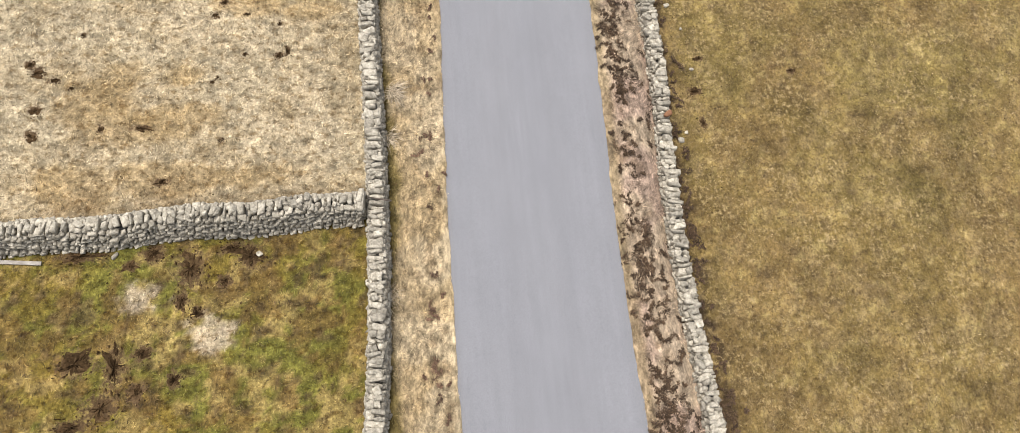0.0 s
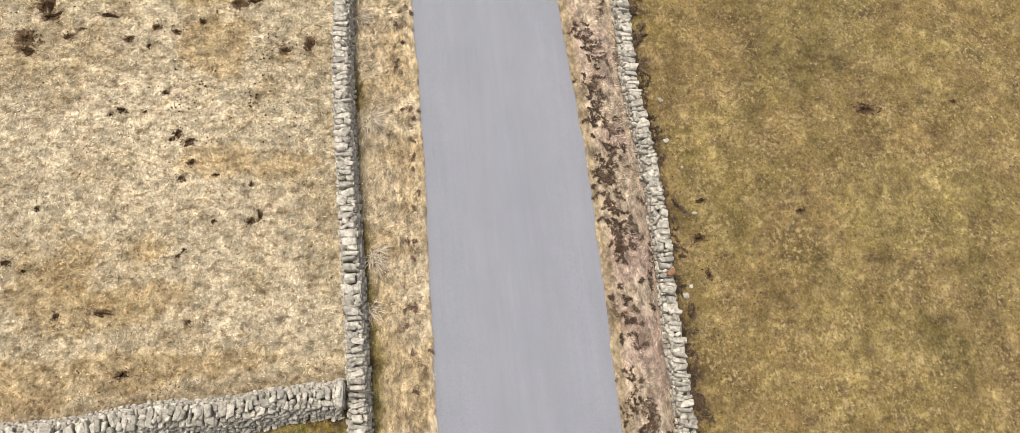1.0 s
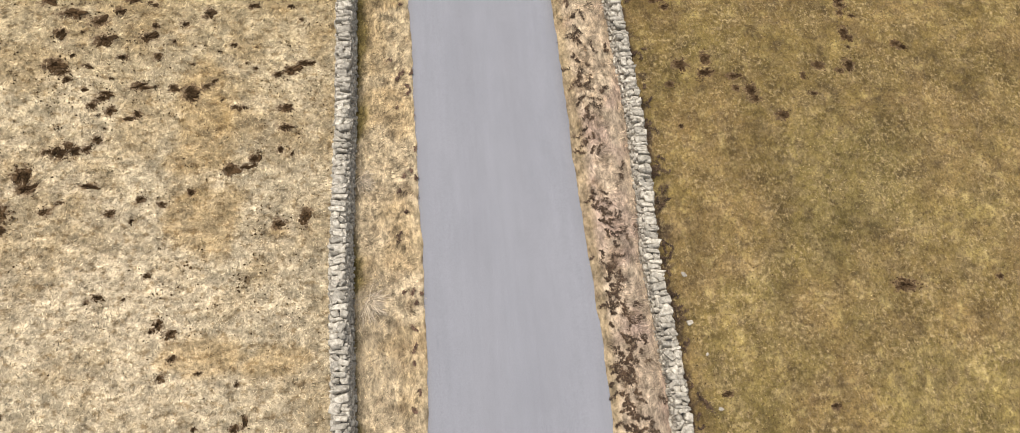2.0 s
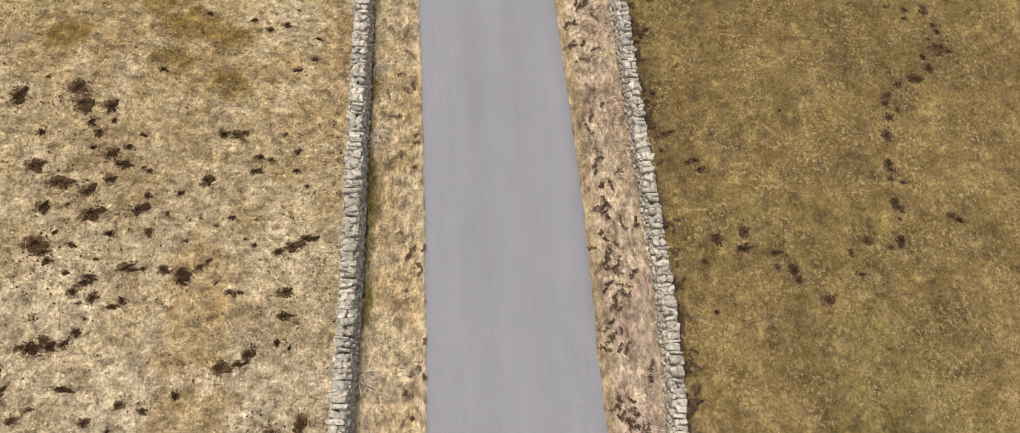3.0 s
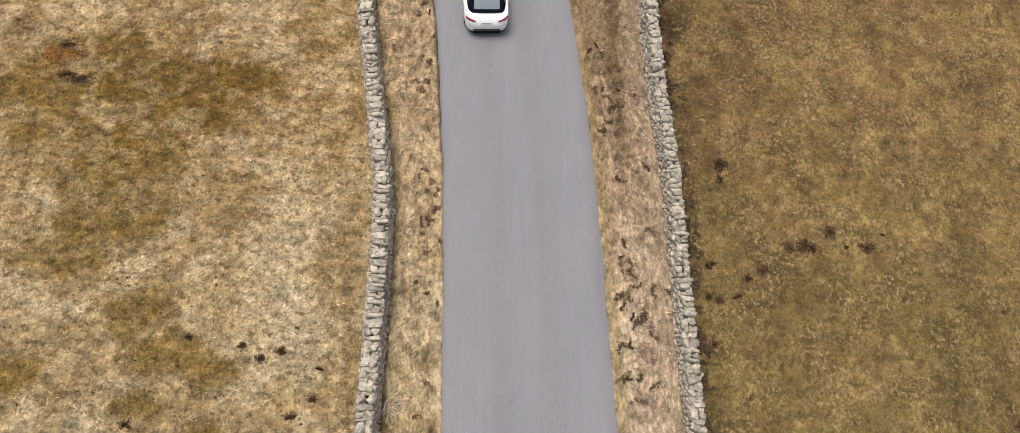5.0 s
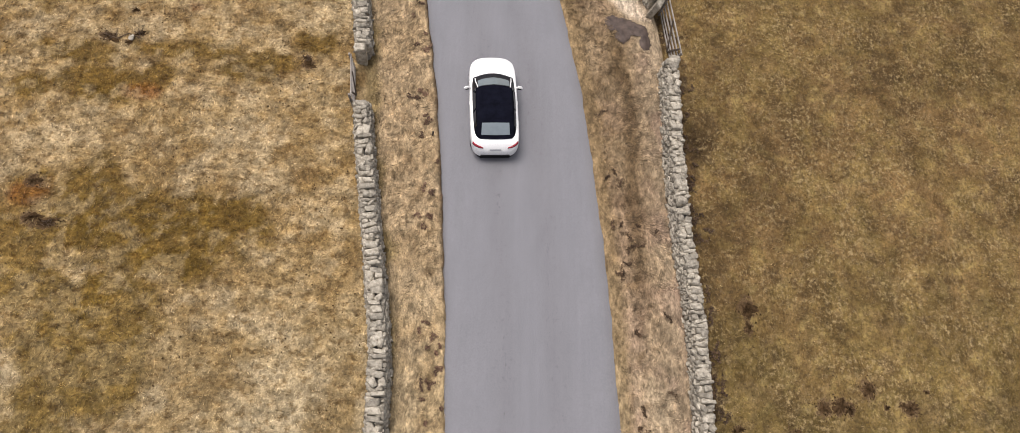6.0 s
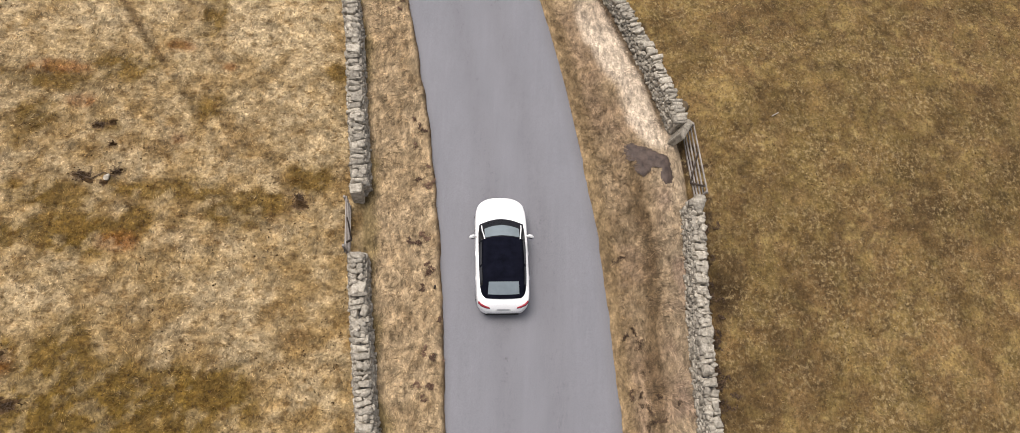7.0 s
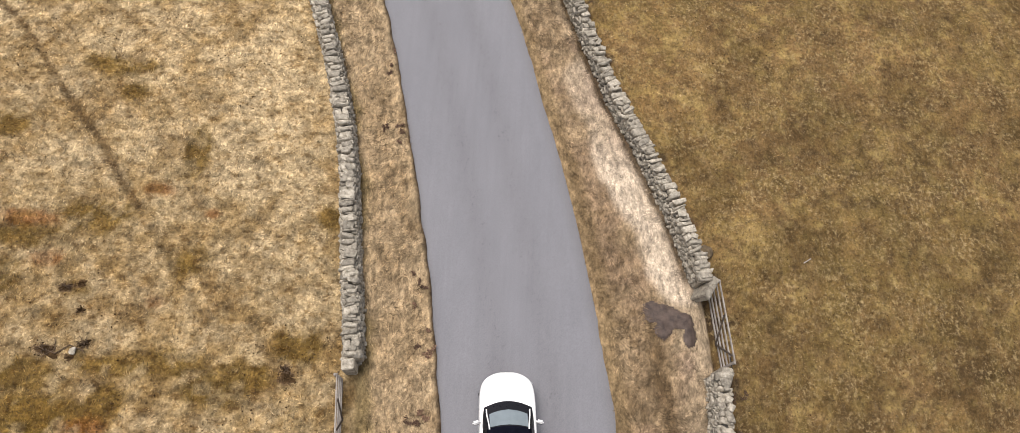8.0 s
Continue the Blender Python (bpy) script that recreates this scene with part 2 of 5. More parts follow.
MOLEHILLS_WEST_D = [
    (-8.2, 27.9, 0.13, 0.16), (-7.1, 28.0, 0.17, 0.12), (-11.7, 28.1, 0.13, 0.12), (-10.3, 28.2, 0.09, 0.07), (-6.8, 28.2, 0.12, 0.08), (-11.9, 28.4, 0.26, 0.16),
    (-4.6, 28.6, 0.18, 0.13), (-12.2, 28.7, 0.3, 0.26), (-11.1, 28.7, 0.18, 0.08), (-4.1, 28.8, 0.29, 0.17), (-5.4, 28.8, 0.1, 0.09), (-7.6, 28.9, 0.08, 0.07),
    (-5.7, 29.0, 0.08, 0.07), (-10.0, 29.1, 0.23, 0.1), (-11.6, 29.1, 0.09, 0.08), (-3.7, 29.1, 0.25, 0.13), (-3.4, 29.1, 0.12, 0.11), (-8.8, 29.2, 0.15, 0.17),
    (-6.7, 29.5, 0.1, 0.07), (-10.7, 29.8, 0.3, 0.23), (-6.2, 29.8, 0.12, 0.08), (-8.3, 29.9, 0.08, 0.07), (-12.1, 30.0, 0.22, 0.19), (-9.2, 30.0, 0.27, 0.17),
]
MOLEHILLS_WEST_E = [
    (-11.4, 30.1, 0.08, 0.09), (-9.0, 30.5, 0.13, 0.13), (-10.9, 30.6, 0.3, 0.22), (-8.0, 30.7, 0.14, 0.13), (-11.9, 30.9, 0.41, 0.22), (-10.3, 31.1, 0.17, 0.15),
    (-3.8, 31.1, 0.09, 0.09), (-7.2, 31.2, 0.18, 0.25), (-9.1, 31.5, 0.14, 0.09), (-12.7, 31.5, 0.3, 0.22), (-9.3, 31.6, 0.1, 0.11), (-5.6, 31.6, 0.17, 0.12),
    (-10.0, 31.7, 0.27, 0.14), (-4.2, 31.7, 0.13, 0.09), (-10.4, 32.1, 0.23, 0.23), (-5.1, 32.1, 0.13, 0.09), (-5.5, 32.2, 0.22, 0.12), (-11.0, 32.3, 0.1, 0.12),
    (-9.9, 32.4, 0.17, 0.11), (-4.2, 32.5, 0.13, 0.15), (-12.7, 32.8, 0.14, 0.14), (-10.9, 32.9, 0.18, 0.19), (-9.5, 32.9, 0.12, 0.07), (-6.8, 33.1, 0.19, 0.19),
]
MOLEHILLS_WEST_F = [
    (-6.4, 33.1, 0.23, 0.17), (-6.1, 33.2, 0.13, 0.1), (-4.7, 33.2, 0.11, 0.1), (-11.2, 33.3, 0.15, 0.15), (-10.5, 33.4, 0.11, 0.15), (-10.7, 34.0, 0.2, 0.29),
    (-11.6, 34.1, 0.28, 0.34), (-13.7, 34.2, 0.26, 0.38), (-11.9, 34.7, 0.31, 0.33), (-12.9, 35.1, 0.08, 0.07), (-9.2, 35.7, 0.15, 0.13), (-4.5, 36.1, 0.16, 0.11),
    (-3.8, 36.7, 0.17, 0.11), (-3.8, 37.7, 0.14, 0.07), (-5.6, 37.9, 0.14, 0.14), (-5.0, 38.2, 0.18, 0.12), (-6.2, 38.3, 0.12, 0.12), (-7.9, 38.5, 0.11, 0.09),
    (-4.6, 39.0, 0.07, 0.07), (-14.0, 48.1, 0.28, 0.18), (-6.0, 55.6, 0.21, 0.23),
]
MOLEHILLS_EAST_A = [
    (10.5, 12.9, 0.12, 0.21), (10.4, 14.3, 0.26, 0.14), (14.6, 15.1, 0.15, 0.1), (10.8, 15.8, 0.19, 0.1), (18.5, 19.3, 0.4, 0.23), (22.4, 19.4, 0.14, 0.12),
    (11.0, 26.4, 0.09, 0.13), (15.4, 26.8, 0.22, 0.23), (14.4, 27.6, 0.2, 0.18), (17.0, 27.8, 0.2, 0.09), (14.3, 28.0, 0.24, 0.28), (13.7, 28.1, 0.14, 0.12),
    (10.9, 28.4, 0.19, 0.12), (13.7, 28.7, 0.32, 0.14), (16.8, 28.7, 0.1, 0.19), (12.5, 28.9, 0.34, 0.19), (18.5, 28.9, 0.18, 0.12), (17.6, 29.2, 0.25, 0.2),
    (19.0, 29.2, 0.21, 0.25), (11.5, 29.3, 0.29, 0.24), (12.6, 29.6, 0.2, 0.34), (21.7, 30.0, 0.22, 0.11), (19.2, 30.1, 0.08, 0.08), (21.4, 30.2, 0.23, 0.18),
]
MOLEHILLS_EAST_B = [
    (19.3, 30.6, 0.26, 0.13), (19.2, 30.9, 0.18, 0.21), (19.8, 31.7, 0.16, 0.08), (19.3, 31.9, 0.13, 0.16), (11.3, 32.3, 0.2, 0.16), (19.4, 32.3, 0.21, 0.14),
    (10.8, 32.6, 0.18, 0.11), (19.4, 32.6, 0.19, 0.22), (11.1, 32.7, 0.18, 0.13), (9.8, 33.1, 0.1, 0.13), (10.0, 33.9, 0.18, 0.16), (19.7, 33.9, 0.22, 0.29),
    (10.3, 34.0, 0.16, 0.11), (20.0, 34.8, 0.23, 0.18), (15.2, 35.1, 0.08, 0.09), (20.5, 35.2, 0.12, 0.18), (20.0, 35.5, 0.17, 0.18), (9.8, 35.8, 0.16, 0.24),
    (20.2, 35.9, 0.24, 0.18), (20.9, 36.5, 0.23, 0.21), (21.7, 36.8, 0.31, 0.25), (22.6, 37.4, 0.27, 0.23), (22.5, 38.0, 0.18, 0.16), (23.8, 38.3, 0.24, 0.13),
]
MOLEHILLS_EAST_C = [
    (23.4, 38.5, 0.36, 0.33), (9.9, 39.1, 0.17, 0.16), (9.5, 39.3, 0.08, 0.13), (23.6, 39.4, 0.17, 0.17), (23.5, 39.8, 0.13, 0.13), (22.2, 40.1, 0.12, 0.1),
    (23.3, 40.6, 0.19, 0.34), (22.3, 40.6, 0.16, 0.14), (21.4, 40.7, 0.09, 0.07), (10.3, 40.8, 0.17, 0.17), (9.9, 40.9, 0.14, 0.17), (10.9, 40.9, 0.11, 0.1),
    (11.1, 41.0, 0.11, 0.1), (24.6, 41.4, 0.23, 0.18), (11.5, 41.7, 0.17, 0.17), (12.1, 42.0, 0.24, 0.22), (25.7, 42.0, 0.25, 0.14), (10.0, 42.1, 0.11, 0.16),
    (25.2, 42.1, 0.19, 0.1), (26.3, 42.1, 0.25, 0.14), (10.2, 42.2, 0.12, 0.1), (13.3, 43.0, 0.23, 0.25), (14.2, 43.0, 0.18, 0.18), (13.9, 43.1, 0.24, 0.3),
]
MOLEHILLS_EAST_D = [
    (15.6, 43.1, 0.09, 0.11), (16.5, 43.1, 0.25, 0.22), (16.2, 43.2, 0.13, 0.11), (15.0, 43.7, 0.21, 0.29), (17.2, 43.7, 0.1, 0.07), (10.9, 45.8, 0.14, 0.23),
    (10.9, 46.5, 0.25, 0.33),
]
EARTH_AMONG_TWIGS = [
    (-13.45, 55.95, 0.32, 0.14), (-12.4, 56.2, 0.2, 0.1), (-12.7, 55.75, 0.16, 0.1), (-6.05, 55.85, 0.14, 0.13), (-13.4, 58.05, 0.22, 0.14), (-13.0, 58.2, 0.16, 0.1),
    (-13.5, 47.95, 0.34, 0.18), (-14.3, 49.5, 0.26, 0.2), (-12.8, 57.3, 0.12, 0.1),
]
MOLEHILLS_WEST = MOLEHILLS_WEST_A + MOLEHILLS_WEST_B + MOLEHILLS_WEST_C + MOLEHILLS_WEST_D + MOLEHILLS_WEST_E + MOLEHILLS_WEST_F + EARTH_AMONG_TWIGS
MOLEHILLS_EAST = MOLEHILLS_EAST_A + MOLEHILLS_EAST_B + MOLEHILLS_EAST_C + MOLEHILLS_EAST_D
MOLEHILLS = MOLEHILLS_MOSS + MOLEHILLS_WEST + MOLEHILLS_EAST


def bare_earth(x, y):
    """How bare the ground is: 1 on a molehill, fading out round it."""
    flat_x, flat_y = np.ravel(x), np.ravel(y)
    ragged = (np.ravel(fbm(x, y, 0.3, 3, 95)) - 0.5) * 2.2
    w = np.zeros(flat_x.shape)
    for px, py, ra, rb in MOLEHILLS:
        k = np.nonzero((np.abs(flat_x - px) < 2.5 * ra) & (np.abs(flat_y - py) < 2.5 * rb))[0]
        r = np.hypot((flat_x[k] - px) / ra, (flat_y[k] - py) / rb) + ragged[k]
        w[k] = np.maximum(w[k], step(1.35, 0.85, r))
    return w.reshape(np.shape(x))


def sward_zone(x, y):
    """Four weights for a place: turned earth, western field, eastern field, verge."""
    flat_x, flat_y = np.ravel(x), np.ravel(y)
    earth = np.zeros(flat_x.shape)
    for px, py, ra, rb in MOLEHILLS:
        k = np.nonzero((np.abs(flat_x - px) < 2.5 * ra + 0.2) & (np.abs(flat_y - py) < 2.5 * rb + 0.2))[0]
        earth[k] = np.maximum(earth[k], 1 - 0.4 * np.hypot((flat_x[k] - px) / ra, (flat_y[k] - py) / rb))
    west, east = (np.ravel(v).astype(float) for v in (x < wall_left(y), x > wall_right(y)))
    return np.stack([earth, west, east, 1 - west - east], axis=-1)


def grass_colour(x, y, blades=True):
    """Albedo of the sward at a place: which grass or moss grows there, with some shade mixed in."""
    x, y = np.asarray(x, float), np.asarray(y, float)
    rl, rr, wl, wr = road_left(y), road_right(y), wall_left(y), wall_right(y)
    wide, mid, fine = fbm(x, y, 6.0, 3, 21), fbm(x, y, 1.5, 3, 22), fbm(x, y, 0.25, 3, 23)
    patch = fbm(x, y, 2.4, 4, 29)
    later = step(38, 52, y)
    k = 1.0 if blades else 0.2  # the sheet of ground under the blades is smoother than they are
    # western field
    west = blend(np.broadcast_to(PALE, x.shape + (3,)).copy(), np.array((0.350, 0.288, 0.200)), step(38, 24, y) * 0.9)
    west = blend(west, STRAW, step(0.42, 0.62, mid) * (0.6 - 0.3 * step(36, 20, y)) + later * 0.1)
    west = blend(west, OCHRE, step(0.54, 0.68, wide * 0.5 + patch * 0.5) * (0.25 + 0.35 * later))
    west = blend(west, BROWN, step(0.58, 0.72, fbm(x, y, 1.1, 3, 25)) * (0.12 + 0.4 * later))
    west = blend(west, BLEACHED, step(0.50, 0.70, fbm(x, y, 0.8, 3, 26)) * 0.6)
    west = blend(west, BLEACHED, step(53, 64, y) * 0.38)
    edge = (patch - 0.5) * 1.5 + (mid - 0.5) * 1.1 + (fine - 0.5) * 0.8
    for px, py, ra, rb in BLEACHED_PATCHES:
        west = blend(west, BLEACHED * 1.04, step(1.15, 0.5, np.hypot((x - px) / ra, (y - py) / rb) + edge) * 0.7)
    for group, colour, weight in ((OCHRE_SOUTH, OCHRE * 1.5, 0.44), (OCHRE_MIDDLE, MARSH * 1.1, 0.85), (OCHRE_NORTH, MARSH, 0.9), (OCHRE_FAR, MARSH * 0.95, 0.88), (RUST_PATCHES, np.array((0.16, 0.064, 0.018)), 0.75)):
        cover = np.zeros(x.shape)
        for px, py, ra, rb in group:
            cover = np.maximum(cover, step(1.5, 0.75, np.hypot((x - px) / ra, (y - py) / rb) + edge + 0.08 * step(50, 54, y)))
        west = blend(west, colour, cover * weight)
    clump = fbm(x, y, 0.5, 4, 44) * 0.8 + patch * 0.2
    west = blend(west, np.array((0.150, 0.092, 0.030)), step(0.53, 0.60, clump) * (0.04 + 0.36 * later))
    west = blend(west, BLEACHED * 0.98, step(0.47, 0.40, clump) * (0.1 + 0.25 * later))
    for line, wide_by, weight in zip(TRACKS, (0.2, 0.16, 0.1), (0.7, 0.35, 0.5)):
        west = blend(west, BROWN * 0.62, step(wide_by, wide_by * 0.35, along(x, y, line) + (mid - 0.5) * 0.16) * weight)
    west = west * (1 + 0.16 * step(60, 66, y))[..., None]
    west = blend(west, BROWN * 1.1, step(1.5, 0.3, y - cross_wall(x) + (mid - 0.5) * 2.4) * 0.5)
    west = west * (np.array((0.985, 0.99, 0.93)) + later[..., None] * np.array((0.0, -0.055, -0.12)))
    # mossy field south of the dividing wall
    moss = blend(np.broadcast_to(np.array((0.135, 0.094, 0.028)), x.shape + (3,)).copy(), GREEN, step(0.35, 0.62, wide * 0.4 + mid * 0.6) * 0.75)
    moss = blend(moss, STRAW, step(0.5, 0.62, fbm(x, y, 0.55, 4, 27)) * 0.75)
    moss = blend(moss, BROWN, step(0.53, 0.62, fbm(x, y, 0.7, 4, 28)) * 0.75) * 0.84
    moss = blend(moss, PEAT_AND_SHADE * 1.5, step(0.62, 0.68, fbm(x, y, 0.4, 3, 47) + 0.08 * step(1.6, 0.4, cross_wall(x) - y)) * 0.7)
    moss = moss * np.array((1.26, 1.28, 0.92))
    for px, py, ra, rb in MOSS_PALE:
        moss = blend(moss, BLEACHED, step(1.15, 0.5, np.hypot((x - px) / ra, (y - py) / rb) + (mid - 0.5) * 1.2 + (fine - 0.5) * 1.8) * 0.75)
    west = blend(west, moss, step(0.1, -0.1, y - cross_wall(x)))
    # eastern field
    east = blend(np.broadcast_to(OLIVE, x.shape + (3,)).copy(), STRAW * 0.9, step(0.45, 0.75, fbm(x, y, 0.45, 4, 31)) * 0.5)
    east = blend(east, GREEN * 0.95, step(0.5, 0.75, wide) * 0.16 * (1 - later))
    east = blend(east, BROWN * 1.15, step(0.42, 0.66, fbm(x, y, 3.0, 3, 32)) * 0.4 + later * 0.3)
    knot = fbm(x, y, 0.55, 4, 37)
    east = blend(east, np.array((0.205, 0.150, 0.058)), step(0.55, 0.63, knot) * (0.18 + 0.24 * later))
    east = blend(east, BROWN * 0.85, step(0.44, 0.36, knot) * (0.14 + 0.24 * later))
    east = blend(east, np.array((0.28, 0.21, 0.09)), step(0.67, 0.73, fbm(x, y, 0.3, 3, 38)) * 0.45)
    east = blend(east, PEAT_AND_SHADE * 1.3, step(0.67, 0.71, fbm(x, y, 0.3, 3, 39)) * 0.4)
    east = east * (np.array((0.975, 1.002, 0.92)) + later[..., None] * np.array((0.03, -0.015, 0.0)))
    east = blend(east, PALE * 0.95, step(0.58, 0.75, fbm(x, y, 0.11, 3, 33)) * 0.7 * k)
    east = blend(east, BROWN * 0.8, step(0.58, 0.74, fbm(x, y, 0.1, 3, 34)) * 0.7 * k)
    east = east * (1.05 - 0.17 * step(18, 34, y) - 0.03 * later)[..., None]
    east = east * (1 + 0.2 * step(62, 72, y) + 0.22 * step(57, 61, y) * step(6, 3, x - wr) + 0.12 * step(42, 46, y) * step(58, 52, y) * step(11, 17, x))[..., None]
    # the wall's soft shadow on the pasture at its foot, put into the colour
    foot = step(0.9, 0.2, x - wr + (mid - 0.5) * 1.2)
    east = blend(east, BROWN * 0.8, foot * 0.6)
    # dark clumps close to the wall: plants and shadow painted together
    east = blend(east, PEAT_AND_SHADE, step(0.55, 0.61, fbm(x, y, 0.45, 3, 35) + 0.16 * step(0.85, 0.3, x - wr) - 0.1 * step(0.7, 1.2, x - wr)) * step(1.4, 0.9, x - wr) * 0.85)
    # a darker brown patch in the pasture beside the east wall
    dark_patch = np.hypot((x - 9.7) / 1.1, (y - 53.4) / 2.2) + (patch - 0.5) * 1.4
    east = blend(east, BROWN * 0.4, step(1.15, 0.4, dark_patch) * 0.85)
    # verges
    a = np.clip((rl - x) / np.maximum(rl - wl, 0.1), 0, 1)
    verge_w = blend(np.broadcast_to(HAY, x.shape + (3,)).copy(), STRAW * 1.15, step(0.45, 0.62, mid) * 0.55)
    verge_w = blend(verge_w, np.array((0.37, 0.272, 0.187)), later * 0.55 + 0.1) * (np.array((1.10, 1.12, 1.04)) - later[..., None] * np.array((0.12, 0.14, 0.14)))
    verge_w = blend(verge_w, BROWN, step(0.6, 0.72, fbm(x, y, 0.4, 3, 41)) * 0.5 * step(0.75, 0.3, a))
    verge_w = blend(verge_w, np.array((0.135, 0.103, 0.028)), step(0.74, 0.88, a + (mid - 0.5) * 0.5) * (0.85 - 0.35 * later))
    verge_w = blend(verge_w, SOIL * 0.9, step(0.65, 0.69, fbm(x, y, 0.24, 3, 82) - 0.02 - 0.05 * later) * step(0.85, 0.6, a) * 0.5)
    # shade under the verge lip and a dark wet edge, put into the colour
    verge_w = blend(verge_w, PEAT_AND_SHADE * 1.2, step(0.16, 0.04, rl - x + (mid - 0.5) * 0.2) * step(43, 49, y) * 0.85)
    b = np.clip((x - rr) / np.maximum(wr - rr, 0.1), 0, 1)
    verge_e = blend(np.broadcast_to(PINK, x.shape + (3,)).copy(), HAY * 1.08, step(0.42, 0.6, mid) * 0.8)
    verge_e = blend(verge_e, BLEACHED, step(0.45, 0.65, fbm(x, y, 0.8, 3, 42)) * 0.6 * step(15, 30, y) * step(50, 42, y))
    verge_e = blend(verge_e, BROWN, step(0.6, 0.74, fbm(x, y, 0.35, 3, 43)) * 0.5 * step(0.75, 0.35, b))
    verge_e = blend(verge_e, np.array((0.19, 0.142, 0.075)), step(0.22, 0.1, b + (mid - 0.5) * 0.12) * 0.75)
    tuft = fbm(x, y, 0.22, 3, 81) - 0.02 + 0.12 * step(0.5, 0.25, np.abs(b - 0.32)) - 0.07 * step(0.45, 0.8, b) - 0.035 * step(16, 30, y) - 0.05 * step(40, 48, y)
    verge_e = blend(verge_e, SOIL * 0.8, step(0.645, 0.675, tuft) * step(0.06, 0.14, b) * (0.2 + 0.3 * k))
    verge_e = blend(verge_e, np.array((0.225, 0.152, 0.080)), later * 0.6 * step(0.9, 0.5, b))
    verge_e = blend(verge_e, BROWN * 0.75, step(0.16, 0.05, np.abs(b - 0.42 + (wide - 0.5) * 0.3) + (mid - 0.5) * 0.12) * step(44, 48, y) * step(60, 57, y) * 0.6) * (1.06 - 0.13 * later)[..., None]
    bank = along(x, y, ((3.9, 68.4), (6.15, 62.9), (7.45, 59.7))) + (mid - 0.5) * 0.7
    verge_e = blend(verge_e, np.array((0.53, 0.44, 0.345)), step(1.15, 0.7, bank) * step(0, 0.2, wr - x) * (1 - 0.6 * step(63.5, 66.5, y)))
    verge_e = blend(verge_e, BROWN * 0.6, step(0.85, 0.5, wr - x + (mid - 0.5) * 0.4) * step(58.5, 60.5, y) * 0.85)
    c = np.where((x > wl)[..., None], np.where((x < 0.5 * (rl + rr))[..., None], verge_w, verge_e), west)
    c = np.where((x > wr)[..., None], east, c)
    c = c * (1 + step(20, 34, y)[..., None] * np.array((0.01, 0.0, -0.06)))
    speck = fbm(x, y, 0.075, 2, 24) if blades else 0.5 + 0.35 * (fbm(x, y, 0.35, 2, 24) - 0.5)
    if blades:
        c = blend(c, SOIL, bare_earth(x, y) * 0.9)
    fine = fine if blades else 0.5 + 0.5 * (fine - 0.5)
    return c * ((0.76 + 0.48 * fine) * (0.5 + 1.0 * step(0.2, 0.8, speck)))[..., None]


# ---- materials ----
def shader(name):
    m = bpy.data.materials.new(name)
    m.use_nodes = True
    return m, m.node_tree, m.node_tree.nodes["Principled BSDF"]


def node(nt, kind, **values):
    n = nt.nodes.new(kind)
    for key, value in values.items():
        n.inputs[key.replace("_", " ")].default_value = value
    return n


def noise_at(nt, size, detail=4.0, stretch=(1, 1, 1), rough=0.6, shift=0.0, angle=0.0):
    """Noise with features of about that many metres, fixed to the place."""
    where = nt.nodes.new("ShaderNodeNewGeometry")
    turn = nt.nodes.new("ShaderNodeMapping")
    turn.inputs["Location"].default_value = (shift, 1.7 * shift, 0)
    turn.inputs["Rotation"].default_value = (0, 0, radians(angle))
    turn.inputs["Scale"].default_value = stretch
    nt.links.new(where.outputs["Position"], turn.inputs["Vector"])
    n = node(nt, "ShaderNodeTexNoise", Scale=1.0 / size, Detail=detail, Roughness=rough)
    nt.links.new(turn.outputs["Vector"], n.inputs["Vector"])
    return n.outputs["Fac"]


def ranged(nt, value, a, b, lo=0.0, hi=1.0):
    n = node(nt, "ShaderNodeMapRange", From_Min=a, From_Max=b, To_Min=lo, To_Max=hi)
    nt.links.new(value, n.inputs["Value"])
    return n.outputs["Result"]


def mixed(nt, kind, fac, a, b):
    n = nt.nodes.new("ShaderNodeMix")
    n.data_type, n.blend_type = "RGBA", kind
    for socket, v in (("Factor_Float", fac), ("A_Color", a), ("B_Color", b)):
        s = [i for i in n.inputs if i.identifier == socket][0]
        if isinstance(v, (int, float)):
            s.default_value = v
        elif isinstance(v, tuple):
            s.default_value = (*v, 1)
        else:
            nt.links.new(v, s)
    return [o for o in n.outputs if o.identifier == "Result_Color"][0]


def grey(nt, value):
    n = nt.nodes.new("ShaderNodeCombineColor")
    for k in ("Red", "Green", "Blue"):
        nt.links.new(value, n.inputs[k])
    return n.outputs["Color"]


def bumped(nt, bsdf, value, strength, distance):
    n = node(nt, "ShaderNodeBump", Strength=strength, Distance=distance)
    nt.links.new(value, n.inputs["Height"])
    nt.links.new(n.outputs["Normal"], bsdf.inputs["Normal"])


def times(nt, a, b):
    n = nt.nodes.new("ShaderNodeMath")
    n.operation = "MULTIPLY"
    for socket, v in zip(n.inputs, (a, b)):
        if isinstance(v, (int, float)):
            socket.default_value = v
        else:
            nt.links.new(v, socket)
    return n.outputs[0]


